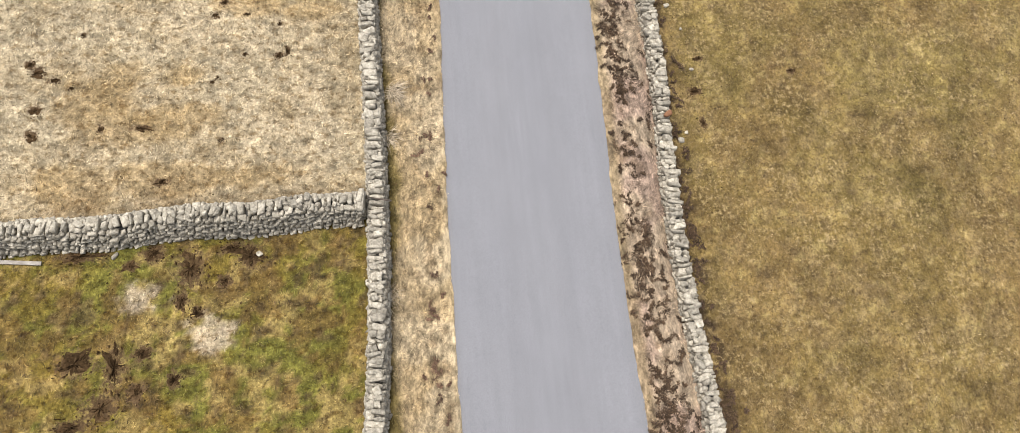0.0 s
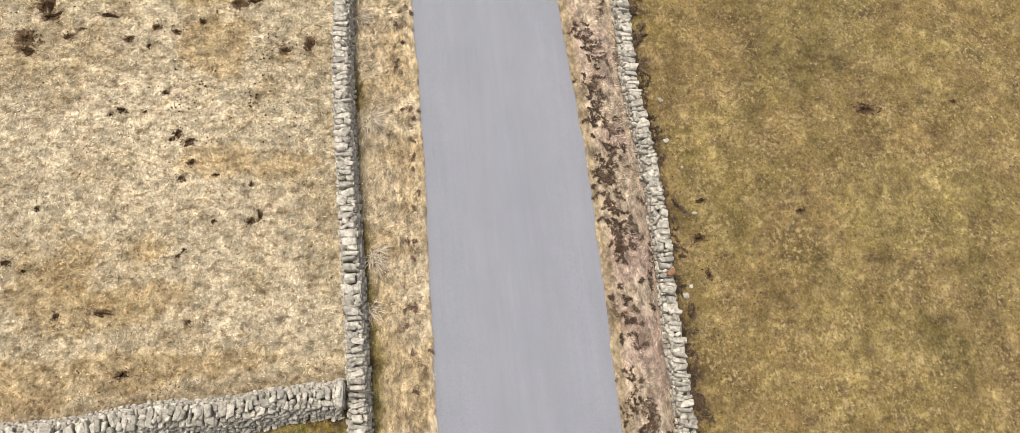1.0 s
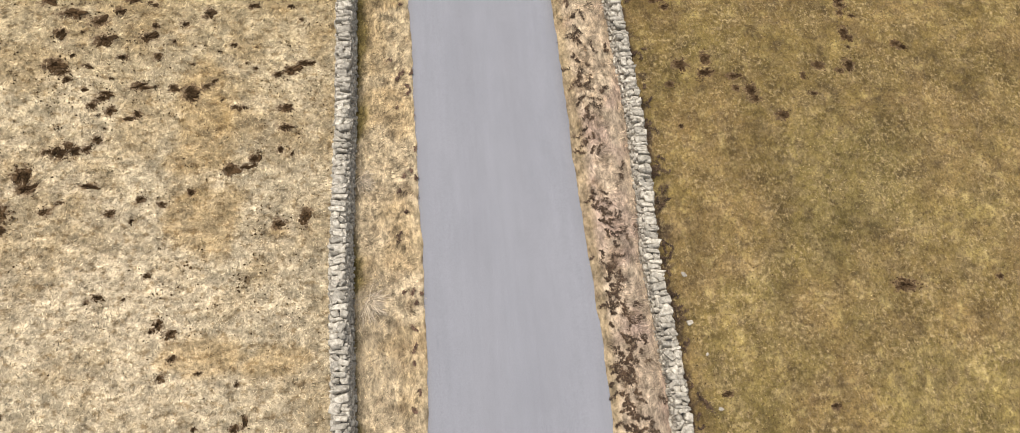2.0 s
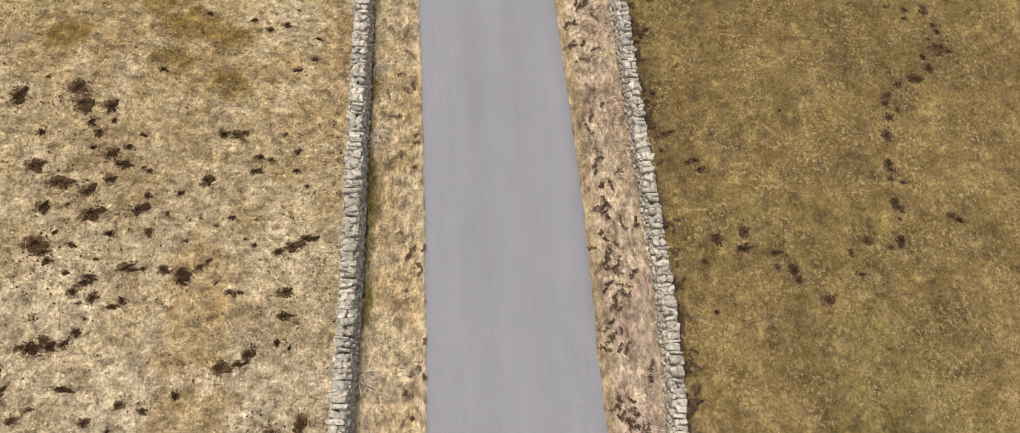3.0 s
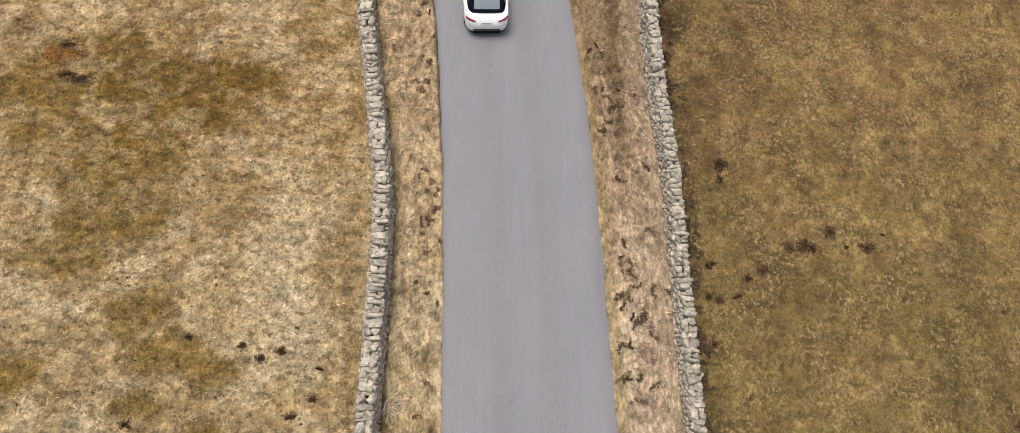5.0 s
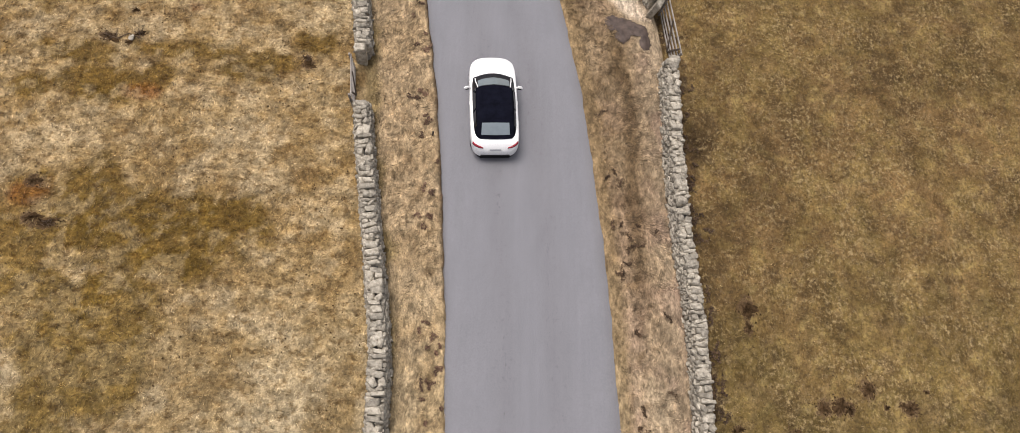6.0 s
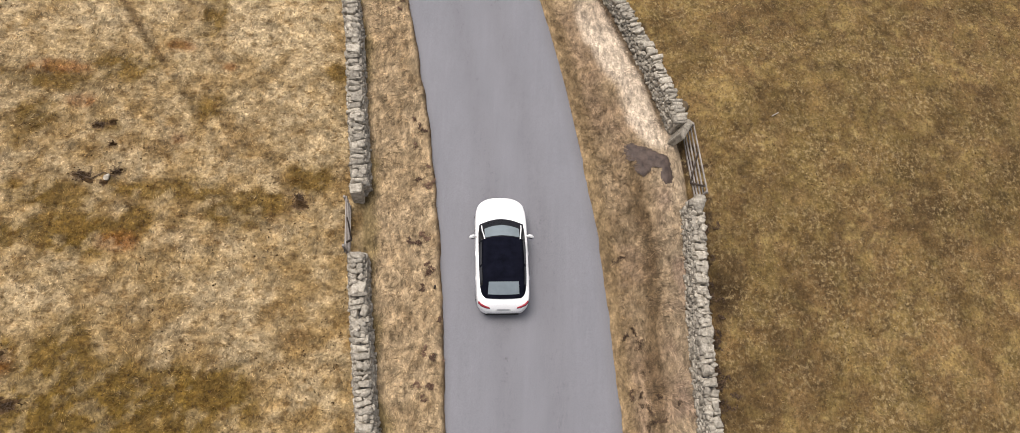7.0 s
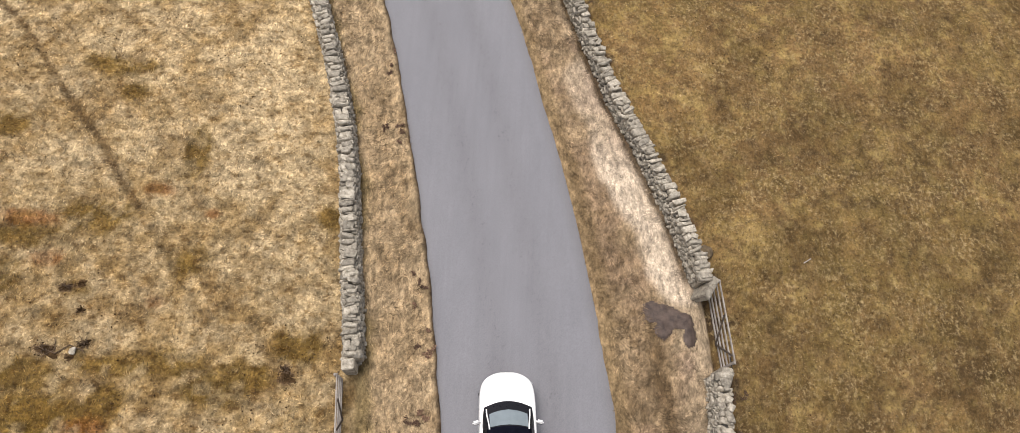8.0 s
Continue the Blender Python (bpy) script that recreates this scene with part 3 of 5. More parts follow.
def grass_material(name, blades):
    """Sward: the tint of the place, broken up by tufts, gaps, dead leaves and turned earth."""
    m, nt, bsdf = shader(name)
    tint = nt.nodes.new("ShaderNodeVertexColor")
    tint.layer_name = "tint"
    zone = nt.nodes.new("ShaderNodeVertexColor")
    zone.layer_name = "zone"
    split = nt.nodes.new("ShaderNodeSeparateColor")
    nt.links.new(zone.outputs["Color"], split.inputs["Color"])
    earth, west, east, verge = split.outputs["Red"], split.outputs["Green"], split.outputs["Blue"], zone.outputs["Alpha"]
    colour = tint.outputs["Color"]
    tuft, gap, hole = noise_at(nt, 0.42, 6, (1, 1.15, 0), 0.68), noise_at(nt, 0.3, 6, (1, 1.2, 0), 0.7, 7.3), noise_at(nt, 0.17, 5, (1, 1.2, 0), 0.66, 3.1)
    sparse = ranged(nt, noise_at(nt, 1.7, 4, (1, 1, 0), 0.6, 5.5), 0.42, 0.6, 0.15, 1.0)
    # western field: pale wool and brown gaps
    woolly = mixed(nt, "MULTIPLY", 1.0, colour, grey(nt, ranged(nt, tuft, 0.38, 0.62, 0.66, 1.22)))
    woolly = mixed(nt, "MULTIPLY", ranged(nt, gap, 0.50, 0.62, 0, 0.95), woolly, (0.52, 0.455, 0.375))
    woolly = mixed(nt, "MULTIPLY", ranged(nt, hole, 0.54, 0.66, 0, 1.0), woolly, (1.5, 1.54, 1.6))
    woolly = mixed(nt, "MIX", times(nt, sparse, ranged(nt, noise_at(nt, 0.13, 4, (1, 1.4, 0), 0.6, 9.7), 0.62, 0.67, 0, 0.8)), woolly, (0.07, 0.044, 0.028))
    colour = mixed(nt, "MIX", west, colour, woolly)
    # eastern field: grazed, with small pale tufts
    broad = grey(nt, ranged(nt, noise_at(nt, 2.6, 5, (1.3, 0.8, 0), 0.62, 8.8), 0.38, 0.62, 0.76, 1.22))
    grazed = mixed(nt, "MULTIPLY", 1.0, mixed(nt, "MULTIPLY", 1.0, tint.outputs["Color"], broad), grey(nt, ranged(nt, tuft, 0.38, 0.62, 0.87, 1.1)))
    grazed = mixed(nt, "MIX", times(nt, sparse, ranged(nt, noise_at(nt, 0.2, 6, (1.2, 1, 0), 0.72, 6.1), 0.50, 0.62, 0, 0.8)), grazed, (0.31, 0.228, 0.112))
    grazed = mixed(nt, "MIX", ranged(nt, hole, 0.54, 0.63, 0, 0.66), grazed, (0.072, 0.047, 0.018))
    colour = mixed(nt, "MIX", east, colour, grazed)
    # verge: long dead leaves, combed aslant
    combed = mixed(nt, "MULTIPLY", 1.0, tint.outputs["Color"], grey(nt, ranged(nt, noise_at(nt, 0.34, 6, (1.7, 0.75, 0), 0.7, 2.2, 32), 0.38, 0.62, 0.62, 1.34)))
    combed = mixed(nt, "MIX", times(nt, sparse, ranged(nt, hole, 0.58, 0.66, 0, 0.5)), combed, (0.13, 0.075, 0.045))
    colour = mixed(nt, "MIX", verge, colour, combed)
    if blades:
        island = nt.nodes.new("ShaderNodeNewGeometry").outputs["Random Per Island"]
        colour = mixed(nt, "MULTIPLY", 1.0, colour, grey(nt, ranged(nt, island, 0, 1, 0.5, 1.55)))
        bsdf.inputs["Roughness"].default_value = 0.65
        bsdf.inputs["Specular IOR Level"].default_value = 0.25
    else:
        grain = noise_at(nt, 0.09, 5, (1, 0.7, 1), 0.7)
        colour = mixed(nt, "MULTIPLY", 1.0, colour, grey(nt, ranged(nt, grain, 0.25, 0.75, 0.42, 1.45)))
        colour = mixed(nt, "MULTIPLY", 1.0, colour, grey(nt, ranged(nt, noise_at(nt, 7.0, 8), 0.3, 0.7, 0.88, 1.12)))
        ragged = nt.nodes.new("ShaderNodeMath")
        ragged.operation = "ADD"
        nt.links.new(earth, ragged.inputs[0])
        nt.links.new(ranged(nt, noise_at(nt, 0.2, 6, (1, 1, 0), 0.7, 4.4), 0.3, 0.7, -0.34, 0.34), ragged.inputs[1])
        colour = mixed(nt, "MIX", ranged(nt, ragged.outputs[0], 0.42, 0.56, 0, 0.55), colour, (0.11, 0.068, 0.042))
        colour = mixed(nt, "MIX", ranged(nt, ragged.outputs[0], 0.57, 0.65, 0, 0.9), colour, mixed(nt, "MIX", ranged(nt, grain, 0.35, 0.65), (0.038, 0.0235, 0.0115), (0.088, 0.054, 0.026)))
        bsdf.inputs["Roughness"].default_value = 0.95
        bsdf.inputs["Specular IOR Level"].default_value = 0.1
        bumped(nt, bsdf, grain, 0.8, 0.05)
    nt.links.new(colour, bsdf.inputs["Base Color"])
    return m


def mineral(name, dark, light, size, relief, rough=0.9, lichen=None, piece=0.0, gloss=0.3):
    """Stone, earth or tar: two colours by noise, grain, and per-piece variation."""
    m, nt, bsdf = shader(name)
    colour = mixed(nt, "MIX", ranged(nt, noise_at(nt, size, 6), 0.35, 0.65), dark, light)
    if lichen:
        colour = mixed(nt, "MIX", ranged(nt, noise_at(nt, size * 0.6, 5), 0.58, 0.66, 0, 0.7), colour, lichen)
    if piece:
        a = nt.nodes.new("ShaderNodeNewGeometry").outputs["Random Per Island"]
        b = nt.nodes.new("ShaderNodeObjectInfo").outputs["Random"]
        total = nt.nodes.new("ShaderNodeMath")
        total.operation = "ADD"
        nt.links.new(a, total.inputs[0])
        nt.links.new(b, total.inputs[1])
        part_of = nt.nodes.new("ShaderNodeMath")
        part_of.operation = "FRACT"
        nt.links.new(total.outputs[0], part_of.inputs[0])
        colour = mixed(nt, "MULTIPLY", 1.0, colour, grey(nt, ranged(nt, part_of.outputs[0], 0, 1, 1 - piece, 1 + piece)))
    grain = noise_at(nt, size * 0.12, 5, (1, 1, 1), 0.7)
    colour = mixed(nt, "MULTIPLY", 1.0, colour, grey(nt, ranged(nt, grain, 0.25, 0.75, 0.8, 1.2)))
    nt.links.new(colour, bsdf.inputs["Base Color"])
    bsdf.inputs["Roughness"].default_value = rough
    bsdf.inputs["Specular IOR Level"].default_value = gloss
    bumped(nt, bsdf, grain, 0.6, relief)
    return m


def plain(name, colour, rough=0.5, metal=0.0, coat=0.0, ior=1.45, vary=0.06):
    m, nt, bsdf = shader(name)
    tone = mixed(nt, "MULTIPLY", 1.0, colour, grey(nt, ranged(nt, noise_at(nt, 0.25, 5), 0.3, 0.7, 1 - vary, 1 + vary)))
    nt.links.new(tone, bsdf.inputs["Base Color"])
    nt.links.new(ranged(nt, noise_at(nt, 0.05, 4), 0.3, 0.7, rough * 0.85, min(1, rough * 1.2)), bsdf.inputs["Roughness"])
    bsdf.inputs["Metallic"].default_value = metal
    bsdf.inputs["Coat Weight"].default_value = coat
    bsdf.inputs["IOR"].default_value = ior
    return m


def asphalt_material():
    """Worn pale asphalt: stone chips, wheel tracks polished darker, damp-looking patches."""
    m, nt, bsdf = shader("worn_asphalt")
    colour = mixed(nt, "MIX", ranged(nt, noise_at(nt, 1.6, 5, (1, 0.35, 1)), 0.3, 0.7), (0.164, 0.164, 0.174), (0.180, 0.179, 0.188))
    lines = noise_at(nt, 0.16, 3, (1, 0.03, 1), 0.6)
    colour = mixed(nt, "MULTIPLY", 1.0, colour, grey(nt, ranged(nt, lines, 0.3, 0.7, 0.965, 1.035)))
    track = nt.nodes.new("ShaderNodeVertexColor")
    track.layer_name = "wear"
    colour = mixed(nt, "MIX", ranged(nt, track.outputs["Alpha"], 0, 1, 0, 0.35), colour, (0.115, 0.110, 0.115))
    edge = nt.nodes.new("ShaderNodeSeparateColor")
    nt.links.new(track.outputs["Color"], edge.inputs["Color"])
    colour = mixed(nt, "MIX", ranged(nt, edge.outputs["Red"], 0, 1, 0, 0.6), colour, (0.118, 0.110, 0.107))
    chips = noise_at(nt, 0.035, 4, (1, 1, 1), 0.8)
    colour = mixed(nt, "MULTIPLY", 1.0, colour, grey(nt, ranged(nt, chips, 0.3, 0.7, 0.78, 1.22)))
    blotch = noise_at(nt, 0.55, 6, (1, 0.3, 1), 0.65)
    colour = mixed(nt, "MULTIPLY", 1.0, colour, grey(nt, ranged(nt, blotch, 0.3, 0.7, 0.955, 1.045)))
    pits = ranged(nt, noise_at(nt, 0.09, 6, (1, 0.6, 1), 0.8), 0.56, 0.66, 0, 0.28)
    worn = nt.nodes.new("ShaderNodeMath")
    worn.operation = "MULTIPLY"
    nt.links.new(pits, worn.inputs[0])
    nt.links.new(ranged(nt, track.outputs["Alpha"], 0.1, 0.6, 0.35, 2.1), worn.inputs[1])
    colour = mixed(nt, "MIX", worn.outputs[0], colour, (0.075, 0.07, 0.07))
    nt.links.new(colour, bsdf.inputs["Base Color"])
    bsdf.inputs["Roughness"].default_value = 0.85
    bsdf.inputs["Specular IOR Level"].default_value = 0.35
    bumped(nt, bsdf, chips, 0.5, 0.008)
    return m


SWARD = grass_material("matted_dry_grass", False)
BLADES = grass_material("dry_grass_blades", True)
ASPHALT = asphalt_material()
GRITSTONE = mineral("weathered_gritstone", (0.195, 0.172, 0.132), (0.435, 0.392, 0.312), 0.13, 0.035, 0.92, (0.45, 0.42, 0.35), 0.3)
RUST_STONE = mineral("rusty_sandstone", (0.17, 0.08, 0.04), (0.24, 0.12, 0.065), 0.2, 0.01, 0.92)
BROWN_STONE = mineral("mossy_brown_stone", (0.085, 0.062, 0.036), (0.16, 0.118, 0.07), 0.2, 0.01, 0.92)
RUBBLE = mineral("dark_rubble_core", (0.035, 0.032, 0.028), (0.07, 0.065, 0.058), 0.3, 0.02)
EARTH = mineral("dark_peaty_earth", (0.031, 0.019, 0.009), (0.076, 0.046, 0.022), 0.12, 0.03, 0.95, None, 0.35, 0.04)
TWIGS = mineral("dead_twigs", (0.06, 0.039, 0.023), (0.12, 0.08, 0.048), 0.2, 0.006, 0.9)
MUD = mineral("wet_trodden_mud", (0.045, 0.032, 0.026), (0.10, 0.072, 0.056), 0.25, 0.02, 0.65)
OLD_WOOD = mineral("silvered_old_timber", (0.20, 0.175, 0.15), (0.34, 0.31, 0.27), 0.3, 0.006, 0.85)
DARK_WOOD = mineral("dark_wet_timber", (0.045, 0.036, 0.028), (0.09, 0.07, 0.055), 0.25, 0.006, 0.85)
WHITE_PAINT = plain("white_car_paint", (0.80, 0.80, 0.78), 0.28, 0.0, 0.6, 1.5, 0.02)
BLACK_PAINT = plain("gloss_black_panel", (0.008, 0.008, 0.010), 0.3, 0.0, 0.0, 1.3, 0.1)
FABRIC = plain("black_roof_fabric", (0.005, 0.0055, 0.010), 0.95, 0.0, 0.0, 1.1, 0.35)
CAR_GLASS = plain("tinted_car_glass", (0.012, 0.014, 0.016), 0.06, 0.0, 0.0, 1.45, 0.1)
# same glass with sky reflection and inside light put into its base colour
SKY_TINTED_GLASS = plain("sky_tinted_car_glass", (0.16, 0.195, 0.205), 0.06, 0.0, 0.0, 2.0, 0.08)
RED_LENS = plain("red_lamp_lens", (0.32, 0.015, 0.03), 0.15, 0.0, 0.5, 1.5, 0.05)
CLEAR_LENS = plain("clear_lamp_lens", (0.5, 0.52, 0.53), 0.1, 0.0, 0.5, 1.5, 0.05)
RUBBER = plain("black_rubber", (0.015, 0.015, 0.015), 0.8)
ALLOY = plain("grey_alloy", (0.4, 0.4, 0.41), 0.35, 0.9)
PLATE = plain("pale_plate", (0.62, 0.62, 0.58), 0.4)


# ---- building helpers ----
def mesh_of(name, verts, faces, material, smooth=False):
    me = bpy.data.meshes.new(name)
    me.from_pydata([tuple(v) for v in verts], [], [tuple(f) for f in faces])
    me.materials.append(material)
    if smooth:
        me.polygons.foreach_set("use_smooth", [True] * len(me.polygons))
    me.update()
    return me


def array_mesh(name, verts, faces, material):
    """A mesh from number arrays; all faces have the same number of corners."""
    me = bpy.data.meshes.new(name)
    n, k = faces.shape
    me.vertices.add(len(verts))
    me.vertices.foreach_set("co", verts.astype(np.float32).ravel())
    me.loops.add(n * k)
    me.loops.foreach_set("vertex_index", faces.astype(np.int32).ravel())
    me.polygons.add(n)
    me.polygons.foreach_set("loop_start", np.arange(0, n * k, k, dtype=np.int32))
    me.polygons.foreach_set("loop_total", np.full(n, k, dtype=np.int32))
    me.update(calc_edges=True)
    me.materials.append(material)
    return me


def tint_mesh(me, name, rgba):
    layer = me.color_attributes.new(name, "FLOAT_COLOR", "POINT")
    layer.data.foreach_set("color", rgba.astype(np.float32).ravel())


def part(name, bm, material, parent, label="", smooth=False):
    """Links a bmesh, or a mesh, as one object under a thing or a part."""
    if isinstance(bm, bmesh.types.BMesh):
        me = bpy.data.meshes.new(name)
        bm.to_mesh(me)
        bm.free()
        me.materials.append(material)
        if smooth:
            me.polygons.foreach_set("use_smooth", [True] * len(me.polygons))
    else:
        me = bm
    ob = new(name, me)
    ob.parent = parent
    return tagged(ob, label)


def box(sx, sy, sz, m, bevel=0.01, jitter=0.0):
    """A bevelled box of that size at the pose m."""
    bm = bmesh.new()
    bmesh.ops.create_cube(bm, size=1.0)
    bmesh.ops.scale(bm, vec=(sx, sy, sz), verts=bm.verts)
    if jitter:
        for v in bm.verts:
            v.co += Vector([random.uniform(-jitter, jitter) for _ in range(3)])
    if bevel:
        bmesh.ops.bevel(bm, geom=list(bm.edges), offset=bevel, segments=2, affect="EDGES")
    bmesh.ops.transform(bm, matrix=m, verts=bm.verts)
    return bm


def rod(a, b, radius, flat=1.0, sides=8):
    """A bar from a to b; flat squeezes it across."""
    a, b = Vector(a), Vector(b)
    bm = bmesh.new()
    bmesh.ops.create_cone(bm, cap_ends=True, segments=sides, radius1=radius, radius2=radius, depth=(b - a).length)
    bmesh.ops.scale(bm, vec=(flat, 1, 1), verts=bm.verts)
    bmesh.ops.transform(bm, matrix=Matrix.Translation((a + b) / 2) @ (b - a).to_track_quat("Z", "Y").to_matrix().to_4x4(), verts=bm.verts)
    return bm


# ---- ground: one sheet to the horizon ----
def spread(near, far, count):
    return near * (far / near) ** np.linspace(0, 1, count)


rows_y = np.concatenate([-32 - spread(0.6, 2500, 24)[::-1], np.arange(-32, -8.2, 0.6), np.arange(-8, 80.01, 0.13), np.arange(80.6, 99, 0.6), 99 + spread(0.6, 2500, 24)])
west_off = np.concatenate([np.arange(0.0, 20.9, 0.13), np.arange(21, 44.9, 0.6), 45 + spread(0.6, 2500, 20)])[::-1]
east_off = np.concatenate([np.arange(0.0, 21.9, 0.13), np.arange(22, 45.9, 0.6), 46 + spread(0.6, 2500, 20)])
Y = rows_y[:, None]
WL, RL, RR, WR = (f(rows_y)[:, None] for f in (wall_left, road_left, road_right, wall_right))
wander_l = (fbm(np.full(len(rows_y), 3.0), rows_y, 0.8, 4, 51)[:, None] - 0.5) * 0.18
wander_r = (fbm(np.full(len(rows_y), 9.0), rows_y, 0.8, 4, 52)[:, None] - 0.5) * 0.2
u18, u8 = np.linspace(0, 1, 19)[None, 1:-1], np.linspace(0, 1, 9)[None, 1:-1]
X = np.concatenate([WL - west_off[None, :], WL + (RL - WL) * u18, RL - 0.01 + wander_l * 0, RL + 0.03 + 0 * RL, RL + (RR - RL) * u8,
                    RR - 0.03 + 0 * RR, RR + 0.01 + wander_r * 0, RR + (WR - RR) * u18, WR + east_off[None, :]], axis=1)
YY = np.broadcast_to(Y, X.shape)
Z = height(X, YY)
X2 = X.copy()
edge_l, edge_r = len(west_off) + 17, len(west_off) + 17 + 2 + 7 + 1
X2[:, edge_l:edge_l + 2] += wander_l
X2[:, edge_r:edge_r + 2] += wander_r
nr, nc = X.shape
idx = np.arange(nr * nc).reshape(nr, nc)
quads = np.stack([idx[:-1, :-1], idx[:-1, 1:], idx[1:, 1:], idx[1:, :-1]], axis=-1).reshape(-1, 4)
ground_mesh = array_mesh("ground", np.stack([X2, YY, Z], axis=-1).reshape(-1, 3), quads, SWARD)
ground_mesh.polygons.foreach_set("use_smooth", [True] * len(ground_mesh.polygons))
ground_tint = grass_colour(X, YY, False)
for low, high, south, north in ((0, len(west_off), -9e9, 9.4), (0, len(west_off), 9.4, 9e9), (len(west_off), nc - len(east_off), -9e9, 9e9), (nc - len(east_off), nc, -9e9, 9e9)):
    zone = (np.arange(nc)[None, :] >= low) & (np.arange(nc)[None, :] < high) & (YY >= south) & (YY < north)
    near = zone & (YY > -6) & (YY < 78) & (X > -20) & (X < 26)
    mean = ground_tint[near].mean(axis=0)
    far = np.maximum(np.maximum(-30 - YY, YY - 97), np.maximum(-42 - X, X - 48))
    ground_tint = np.where(zone[..., None], blend(ground_tint, mean * (0.55 + 0.75 * fbm(X, YY, 9.0, 4, 46))[..., None], step(-1, 6, far)), ground_tint)
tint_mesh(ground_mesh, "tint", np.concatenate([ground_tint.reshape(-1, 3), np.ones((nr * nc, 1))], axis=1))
tint_mesh(ground_mesh, "zone", sward_zone(X, YY))
ground = tagged(new("ground", ground_mesh), "rough dry upland pasture of straw and moss", "ground", kind="structure")

# ---- road ----
road_y = np.concatenate([-8 - spread(0.5, 2500, 20)[::-1], np.arange(-8, 80.01, 0.4), 80 + spread(0.5, 2500, 20)])
lane = np.linspace(0, 1, 29)
A, B = road_left(road_y)[:, None] - 0.22, road_right(road_y)[:, None] + 0.22
RX = A + (B - A) * lane[None, :]
RY = np.broadcast_to(road_y[:, None], RX.shape)
RZ = 0.035 * (1 - (2 * lane[None, :] - 1) ** 2) + (fbm(RX, RY, 3.0, 2, 61) - 0.5) * 0.02
nr, nc = RX.shape
idx = np.arange(nr * nc).reshape(nr, nc)
quads = np.stack([idx[:-1, :-1], idx[:-1, 1:], idx[1:, 1:], idx[1:, :-1]], axis=-1).reshape(-1, 4)
road_mesh = array_mesh("road", np.stack([RX, RY, RZ], axis=-1).reshape(-1, 3), quads, ASPHALT)
road_mesh.polygons.foreach_set("use_smooth", [True] * len(road_mesh.polygons))
wheel = np.exp(-((lane - 0.36) / 0.07) ** 2) + np.exp(-((lane - 0.64) / 0.07) ** 2)
wheel = np.clip(wheel[None, :] * (0.2 + 0.45 * step(18, 45, RY)), 0, 1)
silt = (step(0.07, 0.04, lane)[None, :] * 0.45 + step(0.915, 0.945, lane)[None, :] * (0.2 + 0.7 * step(20, 28, RY))) * (0.5 + 0.6 * fbm(RX, RY, 1.5, 2, 63))
tint_mesh(road_mesh, "wear", np.stack([silt, silt, silt, wheel], axis=-1).reshape(-1, 4))
road = tagged(new("road", road_mesh), "narrow worn grey asphalt lane without markings", "road", kind="structure")

# ---- dry-stone walls ----
def stone_shape(seed, bevel=0.1, jitter=0.21):
    """Corners and faces of one rough block, 1 m across."""
    rng = random.Random(seed)
    bm = bmesh.new()
    bmesh.ops.create_cube(bm, size=1.0)
    for v in bm.verts:
        v.co += Vector([rng.uniform(-jitter, jitter) for _ in range(3)])
    bmesh.ops.bevel(bm, geom=list(bm.edges), offset=bevel, segments=1, affect="EDGES")
    for v in bm.verts:
        v.co += Vector([rng.uniform(-0.05, 0.05) for _ in range(3)])
    bm.verts.index_update()
    bmesh.ops.triangulate(bm, faces=list(bm.faces))
    verts = np.array([v.co[:] for v in bm.verts])
    faces = np.array([[v.index for v in f.verts] for f in bm.faces])
    bm.free()
    return verts, faces


STONES = [stone_shape(100 + k) for k in range(16)]
STONE_MESHES = [array_mesh("stone", v, f, GRITSTONE) for v, f in STONES]


def stone_pose(x, y, z, yaw, tilt, roll, sx, sy, sz):
    return Matrix.LocRotScale((x, y, z), Euler((tilt, roll, yaw)), (sx, sy, sz))


def joined_stones(name, placed, parent, label):
    """All the stones of a list (shape, matrix) in one mesh."""
    verts, faces, base = [], [], 0
    for k, m in placed:
        v, f = STONES[k]
        mm = np.array(m)
        verts.append(v @ mm[:3, :3].T + mm[:3, 3])
        faces.append(f + base)
        base += len(v)
    ob = part(name, array_mesh(name, np.concatenate(verts), np.concatenate(faces), GRITSTONE), GRITSTONE, parent, label)
    return tagged(ob, kind="stuff")


